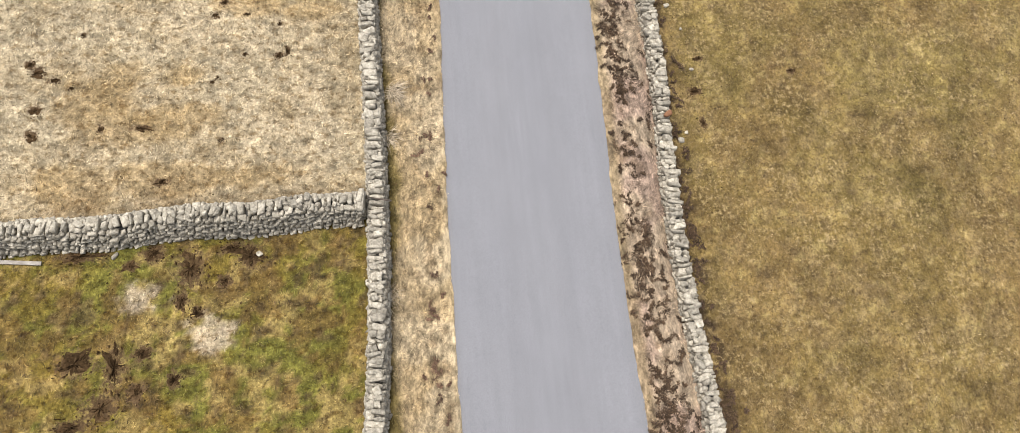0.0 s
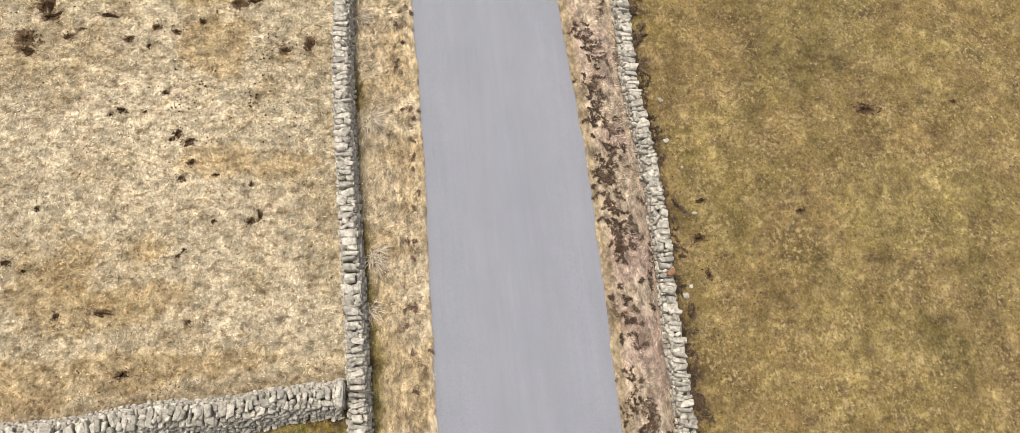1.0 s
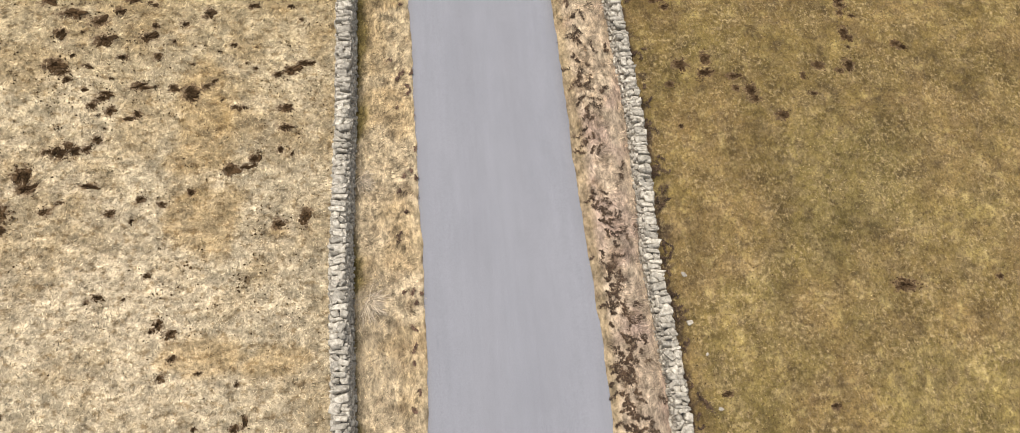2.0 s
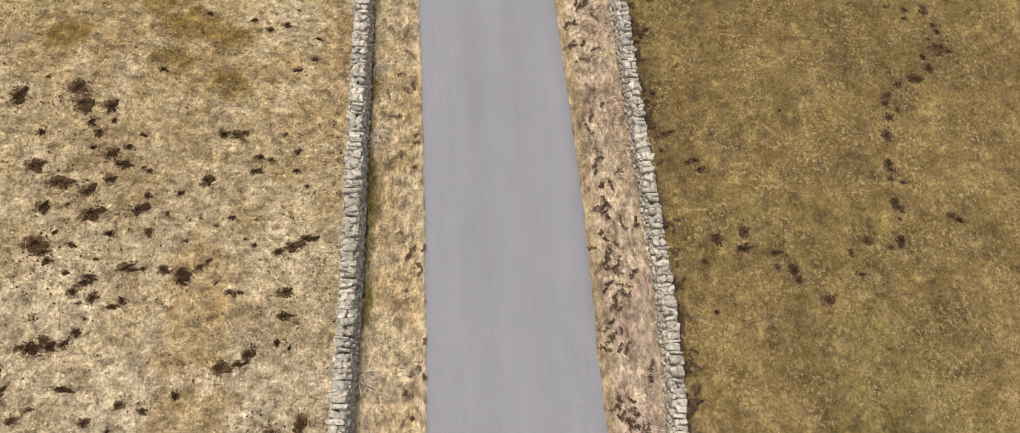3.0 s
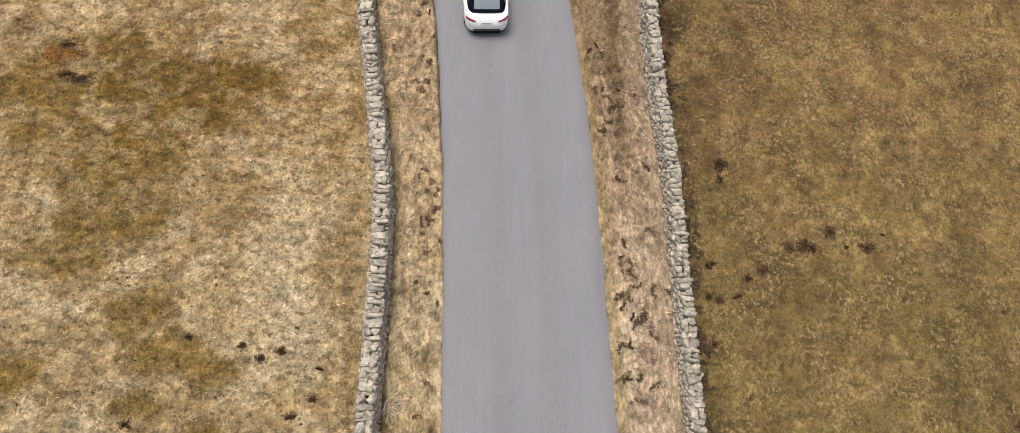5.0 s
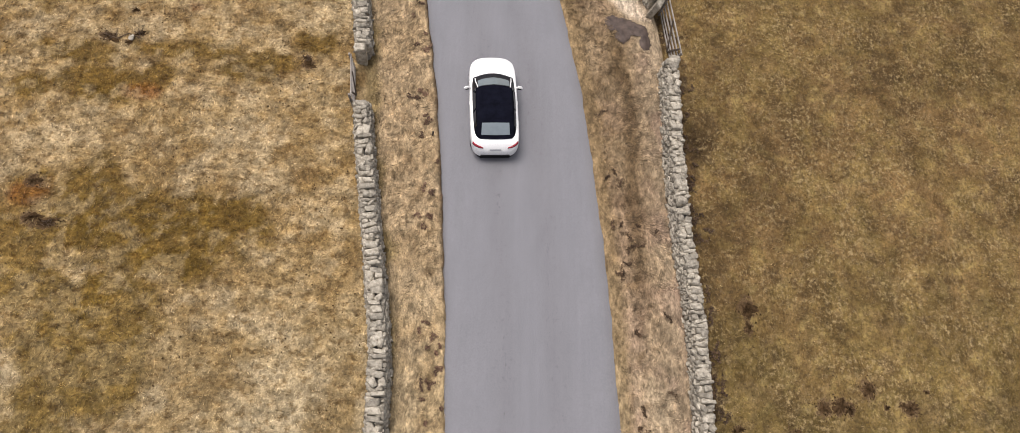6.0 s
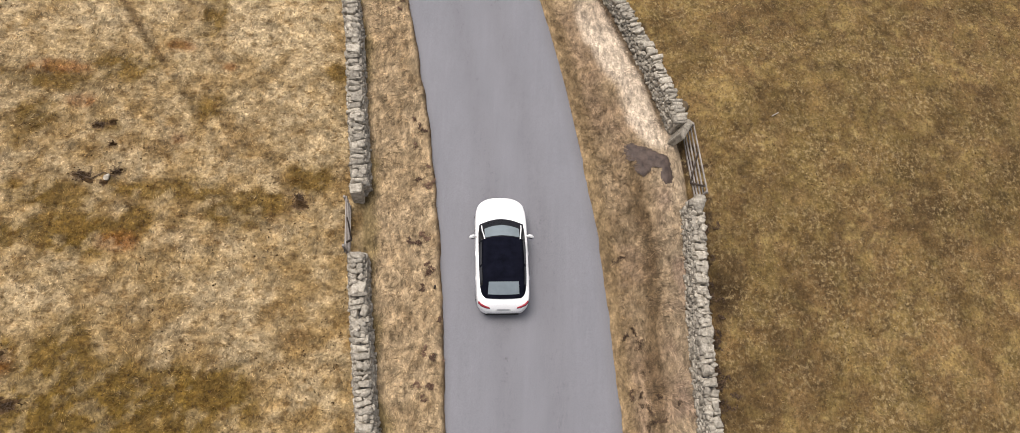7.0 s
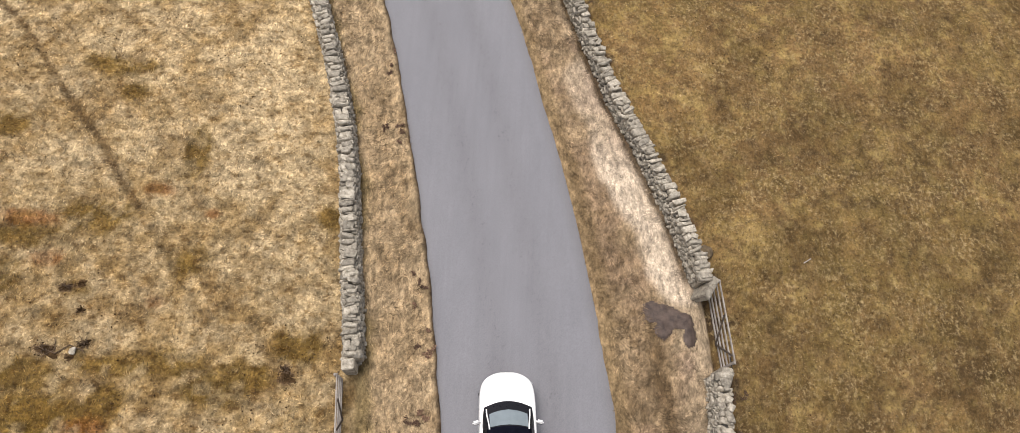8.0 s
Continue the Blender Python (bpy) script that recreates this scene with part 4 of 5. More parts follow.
def dry_stone_wall(name, label, way, top, singles, seed, thick=1.0, face_singles=None, batter=0.31, cope=1.0, split=0.3):
    """A wall along the points of way, with a rubble core, two built faces and upright cope stones.
    singles(x, y): whether the cope stones there are pieces of their own."""
    rng = random.Random(seed)
    pts = np.array(way, float)
    seg = np.hypot(*np.diff(pts, axis=0).T)
    run = np.concatenate([[0], np.cumsum(seg)])

    def at(s):
        x, y = np.interp(s, run, pts[:, 0]), np.interp(s, run, pts[:, 1])
        x2, y2 = np.interp(min(s + 0.3, run[-1]), run, pts[:, 0]), np.interp(min(s + 0.3, run[-1]), run, pts[:, 1])
        x1, y1 = np.interp(max(s - 0.3, 0), run, pts[:, 0]), np.interp(max(s - 0.3, 0), run, pts[:, 1])
        return x, y, math.atan2(y2 - y1, x2 - x1)

    ss = np.arange(0, run[-1] + 0.2, 0.15)
    line = np.array([at(v) for v in ss])
    feet = {}
    for side in (1, -1):
        feet[side] = height(line[:, 0] - np.sin(line[:, 2]) * side * (batter + 0.11), line[:, 1] + np.cos(line[:, 2]) * side * (batter + 0.11))

    # core
    verts, faces = [], []
    count = max(4, int(run[-1] / 0.5))
    for i in range(count + 1):
        x, y, yaw = at(0.08 + (run[-1] - 0.16) * i / count)
        nx, ny = -math.sin(yaw), math.cos(yaw)
        z = top(x, y) - 0.2
        for off, zz in ((batter - 0.03, None), (0.14, z), (-0.14, z), (0.03 - batter, None)):
            px, py = x + nx * off * thick, y + ny * off * thick
            verts.append((px, py, float(height(px, py)) - 0.25 if zz is None else zz))
    for i in range(count):
        a = 4 * i
        faces += [(a + j, a + 4 + j, a + 4 + (j + 1) % 4, a + (j + 1) % 4) for j in range(4)]
    faces += [(0, 1, 2, 3), (4 * count + 3, 4 * count + 2, 4 * count + 1, 4 * count)]
    wall = tagged(new(name, mesh_of(name, verts, faces, RUBBLE)), label, "dry-stone wall", kind="structure")
    loose = []
    # cope stones on edge
    s, number = 0.0, 0
    while s < run[-1]:
        w = rng.choice((rng.uniform(0.1, 0.18), rng.uniform(0.15, 0.24), rng.uniform(0.2, 0.34))) * (0.3 + 0.7 * cope)
        x, y, yaw = at(s + w / 2)
        tall = rng.uniform(0.17, 0.27)
        m = stone_pose(x + rng.uniform(-0.07, 0.07), y + rng.uniform(-0.05, 0.05), top(x, y) - tall / 2 + rng.uniform(-0.05, 0.045), yaw + rng.uniform(-0.22, 0.22),
                       rng.uniform(-0.15, 0.15), rng.uniform(-0.16, 0.16), w * rng.uniform(0.78, 0.97), rng.choice((rng.uniform(0.3, 0.42), rng.uniform(0.38, 0.5), rng.uniform(0.4, 0.5))) * cope, tall)
        pieces = [m]
        if rng.random() < split:
            # two smaller stones side by side instead of one
            nx, ny, cut = -math.sin(yaw), math.cos(yaw), rng.uniform(0.08, 0.13) * cope
            pieces = [stone_pose(x + nx * o + rng.uniform(-0.04, 0.04), y + ny * o + rng.uniform(-0.04, 0.04), top(x, y) - tall / 2 + rng.uniform(-0.09, 0.05), yaw + rng.uniform(-0.7, 0.7),
                                 rng.uniform(-0.2, 0.2), rng.uniform(-0.25, 0.25), w * rng.uniform(0.85, 1.15), rng.uniform(0.19, 0.28) * cope, tall) for o in (cut, -cut)]
        for m in pieces:
            k = rng.randrange(len(STONES))
            if singles(x, y) and number < 290:
                ob = part("stone", STONE_MESHES[k], GRITSTONE, wall)
                ob.matrix_basis = m
                number += 1
            else:
                loose.append((k, m))
        s += w * rng.uniform(0.9, 1.1)
    # built faces
    for side in (1, -1):
        level = 0
        z_rel = 0.0
        while level < 18:
            tall = rng.uniform(0.08, 0.15)
            s = rng.uniform(-0.1, 0.1)
            any_left = False
            while s < run[-1]:
                w = rng.choice((rng.uniform(0.08, 0.16), rng.uniform(0.13, 0.24), rng.uniform(0.2, 0.34)))
                x, y, yaw = at(min(max(s + w / 2, 0.1), run[-1] - 0.1))
                nx, ny = -math.sin(yaw) * side, math.cos(yaw) * side
                foot = float(np.interp(s + w / 2, ss, feet[side])) - 0.04
                full = top(x, y) - 0.17 - foot
                z = foot + z_rel + tall / 2
                if z_rel < full - 0.03:
                    any_left = True
                    u = min(1.0, z_rel / max(full, 0.3))
                    off = (batter - (batter - 0.19) * u + rng.uniform(-0.02, 0.035)) * thick
                    m = stone_pose(x + nx * (off - 0.06), y + ny * (off - 0.06), z + rng.uniform(-0.06, 0.06), yaw + rng.uniform(-0.2, 0.2),
                                   rng.uniform(-0.25, 0.25), rng.uniform(-0.6, 0.6), w * rng.uniform(0.74, 1.0), rng.uniform(0.18, 0.28), tall * rng.uniform(0.7, 1.3))
                    k = rng.randrange(len(STONES))
                    if face_singles and side == face_singles and number < 298 and rng.random() < 0.9:
                        ob = part("stone", STONE_MESHES[k], GRITSTONE, wall)
                        ob.matrix_basis = m
                        number += 1
                    else:
                        loose.append((k, m))
                s += w
            z_rel += tall
            level += 1
            if not any_left:
                break
    # both ends are closed with larger blocks
    for end in (0.05, run[-1] - 0.05):
        x, y, yaw = at(end)
        foot = float(height(x, y)) - 0.1
        zz = foot
        while zz < top(x, y) - 0.15:
            tall = rng.uniform(0.16, 0.26)
            loose.append((rng.randrange(len(STONES)), stone_pose(x, y, zz + tall / 2, yaw + rng.uniform(-0.1, 0.1), 0, 0, 0.3, 0.6 * thick, tall * 1.05)))
            zz += tall
    joined_stones("rubble_facing", loose, wall, "coursed rough grey rubble stones")
    return wall


def way_of(f, y0, y1, stride=0.4):
    ys = np.linspace(y0, y1, max(3, int((y1 - y0) / stride)))
    return np.stack([f(ys), ys], axis=-1)


def ruffle(seed, base):
    """The top of a wall sags and lifts a little along its length."""
    return lambda x, y: float(base(x, y)) + (float(value_noise(np.array(x * 0.4), np.array(y * 0.4), seed)) - 0.5) * 0.16


dry_stone_wall("wall_west", "long weathered grey dry-stone wall beside the lane", way_of(wall_left, -14, 53.55),
               ruffle(71, lambda x, y: wall_left_top(y)), lambda x, y: 0 < y < 60, 201, 1.0, split=0.4)
dry_stone_wall("wall_west_far", "grey dry-stone wall beyond the narrow gateway", way_of(wall_left, 56.3, 84),
               ruffle(72, lambda x, y: wall_left_top(y)), lambda x, y: y < 74, 202, 1.0)
dry_stone_wall("wall_east", "grey dry-stone wall above the lower pasture", way_of(wall_right, -14, 56.35),
               ruffle(73, lambda x, y: wall_right_top(y)), lambda x, y: 0 < y < 60, 203, 0.92, split=0.42)
dry_stone_wall("wall_east_far", "tumbled grey dry-stone wall along a bend", way_of(wall_right, 59.75, 84),
               ruffle(74, lambda x, y: wall_right_top(y)), lambda x, y: y < 76, 204, 0.84, split=0.18)
cross_x = np.linspace(-2.5, -46, 110)
dry_stone_wall("wall_cross", "dry-stone wall dividing two pastures, upright cope stones", np.stack([cross_x, cross_wall(cross_x)], axis=-1),
               ruffle(75, lambda x, y: 1.24 - 0.14 * step(-9.6, -10.2, x) + 0.07 * math.sin(x * 0.9 + 0.6) + 0.06 * math.sin(2.3 * x)), lambda x, y: x > -15.5, 205, 1.1, 1, 0.5, 0.8)


# ---- gateposts and gates ----
def stone_post(label, m, size, jitter):
    post = tagged(new("gatepost", None), label, "gatepost")
    post.matrix_world = m
    bm = box(size[0], size[1], size[2], pose(0, 0, size[2] / 2), 0.03, jitter)
    part("shaft", bm, GRITSTONE, post)
    return post


stone_post("upright squared stone gatepost at the wall end", pose(-3.92, 56.0, -0.1, 2, 0, 7), (0.42, 0.34, 1.14), 0.02)
stone_post("leaning rough stone slab gatepost", pose(8.02, 59.6, -0.3, 4, 14, -26), (0.24, 0.86, 1.22), 0.05)
stone_post("squat stone gatepost at the wall end", pose(8.55, 56.45, -0.4, 0, 2, 0), (0.4, 0.3, 1.28), 0.03)


def field_gate(label, base, yaw, length, tall, bars, material, brace_material, lean, side=1):
    """A barred field gate: rails between two stiles, with diagonal braces."""
    gate = tagged(new("field_gate", None), label, "gate")
    gate.matrix_world = pose(*base, 0, 0, yaw) @ pose(0, 0, 0, 0, lean, 0)
    for k in range(bars):
        z = 0.12 + (tall - 0.12) * (k / (bars - 1)) ** 1.15
        part("bar", box(0.045, length, 0.07, pose(0, length / 2, z, 0, 0, random.uniform(-0.3, 0.3)), 0.008), material, gate)
    for y in (0.05, length - 0.05):
        part("stile", box(0.07, 0.09, tall + 0.12, pose(-0.055, y, tall / 2 + 0.06), 0.01), material, gate)
    for y0, y1 in ((length * 0.32, length * 0.1), (length * 0.32, length * 0.58)):
        a, b = Vector((0.05 * side, y0, 0.08)), Vector((0.05 * side, y1, tall))
        part("brace", rod(a, b, 0.042, 0.6, 6), brace_material, gate)
    part("hinge", rod((-0.05, -0.12, tall * 0.85), (-0.05, 0.3, tall * 0.85), 0.018), RUBBER, gate, "dark iron strap hinge")
    part("latch", rod((-0.03, length - 0.1, tall * 0.7), (-0.03, length + 0.12, tall * 0.7), 0.015), RUBBER, gate, "dark iron latch")
    return gate


field_gate("closed five-barred gate of silvered timber", (8.82, 56.75, -0.5), 6.0, 3.0, 1.15, 5, OLD_WOOD, DARK_WOOD, 6, -1)
field_gate("narrow weathered hurdle gate between wall ends", (-3.98, 53.75, -0.02), 5.5, 1.95, 0.92, 4, OLD_WOOD, DARK_WOOD, -4)


# ---- car ----
def loft(rings, closed=False):
    """A sheet through rows of points of equal length."""
    bm = bmesh.new()
    grid = [[bm.verts.new(p) for p in ring] for ring in rings]
    n = len(grid[0])
    for a, b in zip(grid, grid[1:]):
        for j in range(n if closed else n - 1):
            k = (j + 1) % n
            bm.faces.new((a[j], a[k], b[k], b[j]))
    bm.normal_update()
    return bm


def refine(ob, levels=2):
    mod = ob.modifiers.new("smooth_panels", "SUBSURF")
    mod.levels = mod.render_levels = levels
    return ob


def thicken(ob, d):
    mod = ob.modifiers.new("thickness", "SOLIDIFY")
    mod.thickness = d
    mod.offset = -1.0
    return ob


def build_car(m):
    """A white convertible with its black roof up, nose towards +y, tail at y = 0."""
    car = tagged(new("car", None), "white convertible car with raised black fabric roof on the lane", "car")
    car.matrix_world = m
    # stations: y, half width, shoulder height, middle height, sill height
    stations = [(0.0, 0.46, 0.58, 0.60, 0.36), (0.03, 0.63, 0.70, 0.72, 0.32), (0.10, 0.755, 0.80, 0.83, 0.28), (0.20, 0.84, 0.90, 0.95, 0.26),
                (0.36, 0.905, 0.97, 1.04, 0.24), (0.7, 0.925, 0.98, 1.04, 0.22), (1.3, 0.93, 0.97, 1.02, 0.2), (2.1, 0.93, 0.96, 1.0, 0.2),
                (2.8, 0.93, 0.95, 1.0, 0.2), (3.2, 0.925, 0.93, 0.99, 0.21), (3.6, 0.905, 0.88, 0.94, 0.22), (3.84, 0.855, 0.83, 0.89, 0.23),
                (4.0, 0.765, 0.79, 0.84, 0.24), (4.11, 0.65, 0.75, 0.79, 0.26), (4.20, 0.49, 0.70, 0.735, 0.28), (4.265, 0.31, 0.64, 0.67, 0.32), (4.29, 0.14, 0.58, 0.59, 0.36)]
    rings = []
    for y, w, zs, zc, zb in stations:
        half = [(0.90, zb), (0.985, zb + 0.12 * (zs - zb)), (1.0, zb + 0.55 * (zs - zb)), (0.985, zs - 0.07), (0.94, zs), (0.80, zs + 0.55 * (zc - zs)), (0.45, zc - 0.006), (0.0, zc)]
        rings.append([(-w * a, y, z) for a, z in half] + [(w * a, y, z) for a, z in reversed(half[:-1])])
    bm = loft(rings)
    for ring in (0, -1):
        row = [v for v in bm.verts if abs(v.co.y - stations[ring][0]) < 1e-5]
        row.sort(key=lambda v: math.atan2(v.co.z - (stations[ring][3] + stations[ring][4]) / 2, v.co.x))
        bm.faces.new(row)
    bmesh.ops.recalc_face_normals(bm, faces=bm.faces)
    refine(part("body", bm, WHITE_PAINT, car, "glossy white body shell", True))
    # dark lower valance and sills
    sill = loft([[(-0.90 * w, y, 0.30), (-0.86 * w, y, 0.17), (0.86 * w, y, 0.17), (0.90 * w, y, 0.30)] for y, w, *_ in stations[1:-1]])
    part("sill", sill, RUBBER, car, "black plastic underbody trim")

    # cabin: y, half base, half top, base height, top height
    cabin = [(0.33, 0.60, 0.54, 1.03, 1.05), (0.42, 0.72, 0.62, 1.02, 1.10), (0.60, 0.765, 0.655, 1.0, 1.24), (0.82, 0.785, 0.665, 1.0, 1.385), (1.15, 0.80, 0.675, 0.99, 1.455),
             (1.7, 0.81, 0.68, 0.99, 1.485), (2.15, 0.815, 0.665, 0.98, 1.47), (2.46, 0.815, 0.65, 0.98, 1.42), (2.75, 0.815, 0.68, 0.97, 1.27), (3.02, 0.81, 0.72, 0.97, 1.12), (3.3, 0.77, 0.73, 0.96, 1.0)]

    def bow(x, y):
        return y - 0.24 * step(1.9, 3.0, y) * (x / 0.8) ** 2 + 0.06 * step(1.0, 0.4, y) * (x / 0.75) ** 2

    def cabin_ring(y, lift=0.0, side=True):
        cols = np.array(cabin)
        bw, tw, zb, zt = (np.interp(y, cols[:, 0], cols[:, k]) + d for k, d in ((1, lift), (2, lift), (3, 0), (4, lift)))
        half = [(-bw, zb), (-bw * 0.99, zb + 0.25 * (zt - zb)), (-tw - 0.03, zb + 0.8 * (zt - zb)), (-tw + 0.05, zt - 0.022), (-0.5 * tw, zt - 0.004), (0, zt + 0.006)]
        ring = half + [(-x, z) for x, z in reversed(half[:-1])]
        return [(x, bow(x, y), z) for x, z in ring]

    roof_rings = [cabin_ring(y) for y in (0.33, 0.42, 0.6, 0.82, 1.15, 1.7, 2.15, 2.46)]
    refine(part("roof", loft(roof_rings), FABRIC, car, "raised black fabric folding roof", True))
    glass_rings = [cabin_ring(y) for y in (2.46, 2.6, 2.75, 2.9, 3.02, 3.16, 3.3)]
    refine(part("windscreen", loft(glass_rings), BLACK_PAINT, car, "raked windscreen with a black border", True))

    def patch(y0, y1, x0, x1, lift, rows=6, cols=8, inset=0.0):
        """A sheet that follows the cabin's upper surface."""
        rings = []
        for i in range(rows + 1):
            y = y0 + (y1 - y0) * i / rows
            ring = cabin_ring(y, lift)
            xs, ys, zs = (np.array([p[k] for p in ring]) for k in range(3))
            a, b = x0 + inset * i / rows, x1 - inset * i / rows
            rings.append([(x, float(np.interp(x, xs, ys)), float(np.interp(x, xs, zs))) for x in np.linspace(a, b, cols + 1)])
        return loft(rings)

    part("windscreen_glass", patch(2.50, 3.0, -0.60, 0.60, 0.012), SKY_TINTED_GLASS, car, "pale windscreen glass, sky reflection in its colour", True)
    part("rear_window", patch(0.45, 0.83, -0.53, 0.53, 0.014, 6, 8, 0.025), SKY_TINTED_GLASS, car, "pale rear window, sky reflection in its colour", True)
    for y in (1.0, 1.6, 2.1):
        part("roof_seam", patch(y, y + 0.02, -0.60, 0.60, 0.003, 2, 8), FABRIC, car, "sewn seam of the black fabric roof", True)
    for sx in (-1, 1):
        # side windows
        for y0, y1 in ((0.75, 1.4), (1.48, 2.5)):
            rings = []
            for i in range(7):
                y = y0 + (y1 - y0) * i / 6
                ring = cabin_ring(y, 0.008)
                p, q = (ring[1], ring[2]) if sx < 0 else (ring[-2], ring[-3])
                rings.append([tuple(np.array(p) + (np.array(q) - np.array(p)) * u) for u in (0.02, 0.35, 0.7, 0.98)])
            part("side_window", loft(rings), CAR_GLASS, car, "dark tinted side window", True)
        # windscreen pillar
        rings = []
        for y in np.linspace(2.42, 3.2, 8):
            ring = cabin_ring(y, 0.012)
            p = ring[3] if sx < 0 else ring[-4]
            rings.append([(p[0] - 0.022, p[1], p[2] - 0.012), (p[0] - 0.014, p[1], p[2] + 0.012), (p[0] + 0.014, p[1], p[2] + 0.012), (p[0] + 0.022, p[1], p[2] - 0.012)])
        part("windscreen_pillar", loft(rings), WHITE_PAINT, car, "white painted windscreen pillar", True)
        # door mirror
        mirror = box(0.24, 0.13, 0.14, pose(sx * 1.01, 2.62, 1.0, 0, 0, -12 * sx), 0.045)
        mirror = part("door_mirror", mirror, WHITE_PAINT, car, "white door mirror", True)
        part("mirror_glass", box(0.15, 0.01, 0.09, pose(sx * 1.0, 2.556, 1.0, 0, 0, -12 * sx), 0.004), CAR_GLASS, mirror)
        part("mirror_stalk", rod((sx * 0.86, 2.66, 0.96), (sx * 0.96, 2.63, 0.98), 0.03), WHITE_PAINT, mirror)
        # lamps
        lamp = loft([[(sx * x, y, z) for x, y, z in row] for row in (
            ((0.44, 0.085, 0.80), (0.60, 0.11, 0.815), (0.74, 0.17, 0.83), (0.845, 0.27, 0.85)),
            ((0.46, 0.105, 0.845), (0.60, 0.14, 0.865), (0.74, 0.205, 0.885), (0.84, 0.30, 0.905)),
            ((0.52, 0.135, 0.87), (0.62, 0.165, 0.89), (0.74, 0.23, 0.915), (0.835, 0.325, 0.935)))])
        bmesh.ops.recalc_face_normals(lamp, faces=lamp.faces)
        bmesh.ops.translate(lamp, verts=lamp.verts, vec=(sx * 0.012, -0.03, 0.022))
        lamp = part("tail_light", lamp, RED_LENS, car, "red tail light cluster", True)
        thicken(lamp, 0.03)
        head = loft([[(sx * x, y, z) for x, y, z in row] for row in (
            ((0.55, 4.10, 0.62), (0.68, 4.0, 0.64), (0.80, 3.86, 0.67)), ((0.56, 4.07, 0.70), (0.68, 3.98, 0.72), (0.81, 3.82, 0.755)))])
        bmesh.ops.translate(head, verts=head.verts, vec=(sx * 0.02, 0.03, 0.01))
        thicken(part("headlight", head, CLEAR_LENS, car, "clear headlight", True), 0.02)
        # door handles and shut lines
        for y in (1.15, 2.05):
            part("door_handle", box(0.03, 0.17, 0.03, pose(sx * 0.91, y, 0.83), 0.01), WHITE_PAINT, car)
        # wheels
        for y in (0.78, 3.38):
            tyre = bmesh.new()
            bmesh.ops.create_cone(tyre, cap_ends=True, segments=28, radius1=0.33, radius2=0.33, depth=0.22)
            bmesh.ops.bevel(tyre, geom=[e for e in tyre.edges if len(e.link_faces) == 2 and e.calc_face_angle() > 1.0], offset=0.04, segments=3, affect="EDGES")
            bmesh.ops.transform(tyre, matrix=pose(sx * 0.80, y, 0.33, 0, 90, 0), verts=tyre.verts)
            wheel_part = new("wheel", None)
            wheel_part.parent = car
            part("tyre", tyre, RUBBER, wheel_part, "black rubber tyre", True)
            rim = bmesh.new()
            bmesh.ops.create_cone(rim, cap_ends=True, segments=24, radius1=0.215, radius2=0.2, depth=0.02)
            bmesh.ops.transform(rim, matrix=pose(sx * 0.915, y, 0.33, 0, 90 * sx, 0), verts=rim.verts)
            part("rim", rim, ALLOY, wheel_part, "grey alloy rim")
    part("wiper", rod((-0.1, 3.16, 1.02), (0.45, 3.06, 1.045), 0.012), RUBBER, car, "black wiper")
    part("number_plate", box(0.52, 0.02, 0.11, pose(0, 0.055, 0.735, -38), 0.004), PLATE, car, "pale number plate with plain bar")
    part("plate_bar", box(0.42, 0.008, 0.05, pose(0, 0.043, 0.745, -38), 0.002), ALLOY, car, "plain grey bar")
    part("rear_bumper_strip", box(1.1, 0.03, 0.08, pose(0, -0.005, 0.42), 0.01), RUBBER, car, "black bumper insert")
    return car


build_car(pose(1.47, 51.80, 0.03, 0, 0, 3.6))


# ---- molehills and bare earth ----

def lump(rng, x, y, z, s, verts, faces):
    """One clod of earth."""
    base = len(verts)
    for dx, dy, dz in ((1, 0, 0), (0, 1, 0), (-1, 0, 0), (0, -1, 0), (0, 0, 0.75), (0, 0, -0.5)):
        j = s * rng.uniform(0.7, 1.3)
        verts.append((x + dx * j + rng.uniform(-0.3, 0.3) * s, y + dy * j + rng.uniform(-0.3, 0.3) * s, z + dz * j))
    for k in range(4):
        faces.append((base + k, base + (k + 1) % 4, base + 4))
        faces.append((base + (k + 1) % 4, base + k, base + 5))


def mound_mesh(seed):
    """A ragged low heap of crumbly earth, about 1 m in radius, with clods round it."""
    rng = random.Random(seed)
    verts, faces = [], []
    n, rings = 26, (0.25, 0.5, 0.75, 1.0)
    lobes = [(m, rng.uniform(0, 6.28), rng.uniform(0.08, 0.24)) for m in (1, 2, 3, 5)]
    verts.append((0, 0, rng.uniform(0.08, 0.16)))
    for u in rings:
        for k in range(n):
            q = 2 * math.pi * k / n
            rr = u * (0.85 + sum(w * math.sin(m * q + o) for m, o, w in lobes)) * rng.uniform(0.86, 1.14)
            verts.append((rr * math.cos(q), rr * math.sin(q), rng.uniform(-0.06, 0.2) * (1.1 - u) if u < 1 else rng.uniform(-0.08, -0.01)))
    for k in range(n):
        a, c = 1 + k, 1 + (k + 1) % n
        faces.append((0, a, c))
        for ring in range(len(rings) - 1):
            faces.append((a + ring * n, a + ring * n + n, c + ring * n + n, c + ring * n))
    for _ in range(34):
        q, rr = rng.uniform(0, 6.28), rng.uniform(0.2, 1.5)
        lump(rng, rr * math.cos(q), rr * math.sin(q), 0.04, rng.uniform(0.03, 0.11), verts, faces)
    return mesh_of("molehill", verts, faces, EARTH)


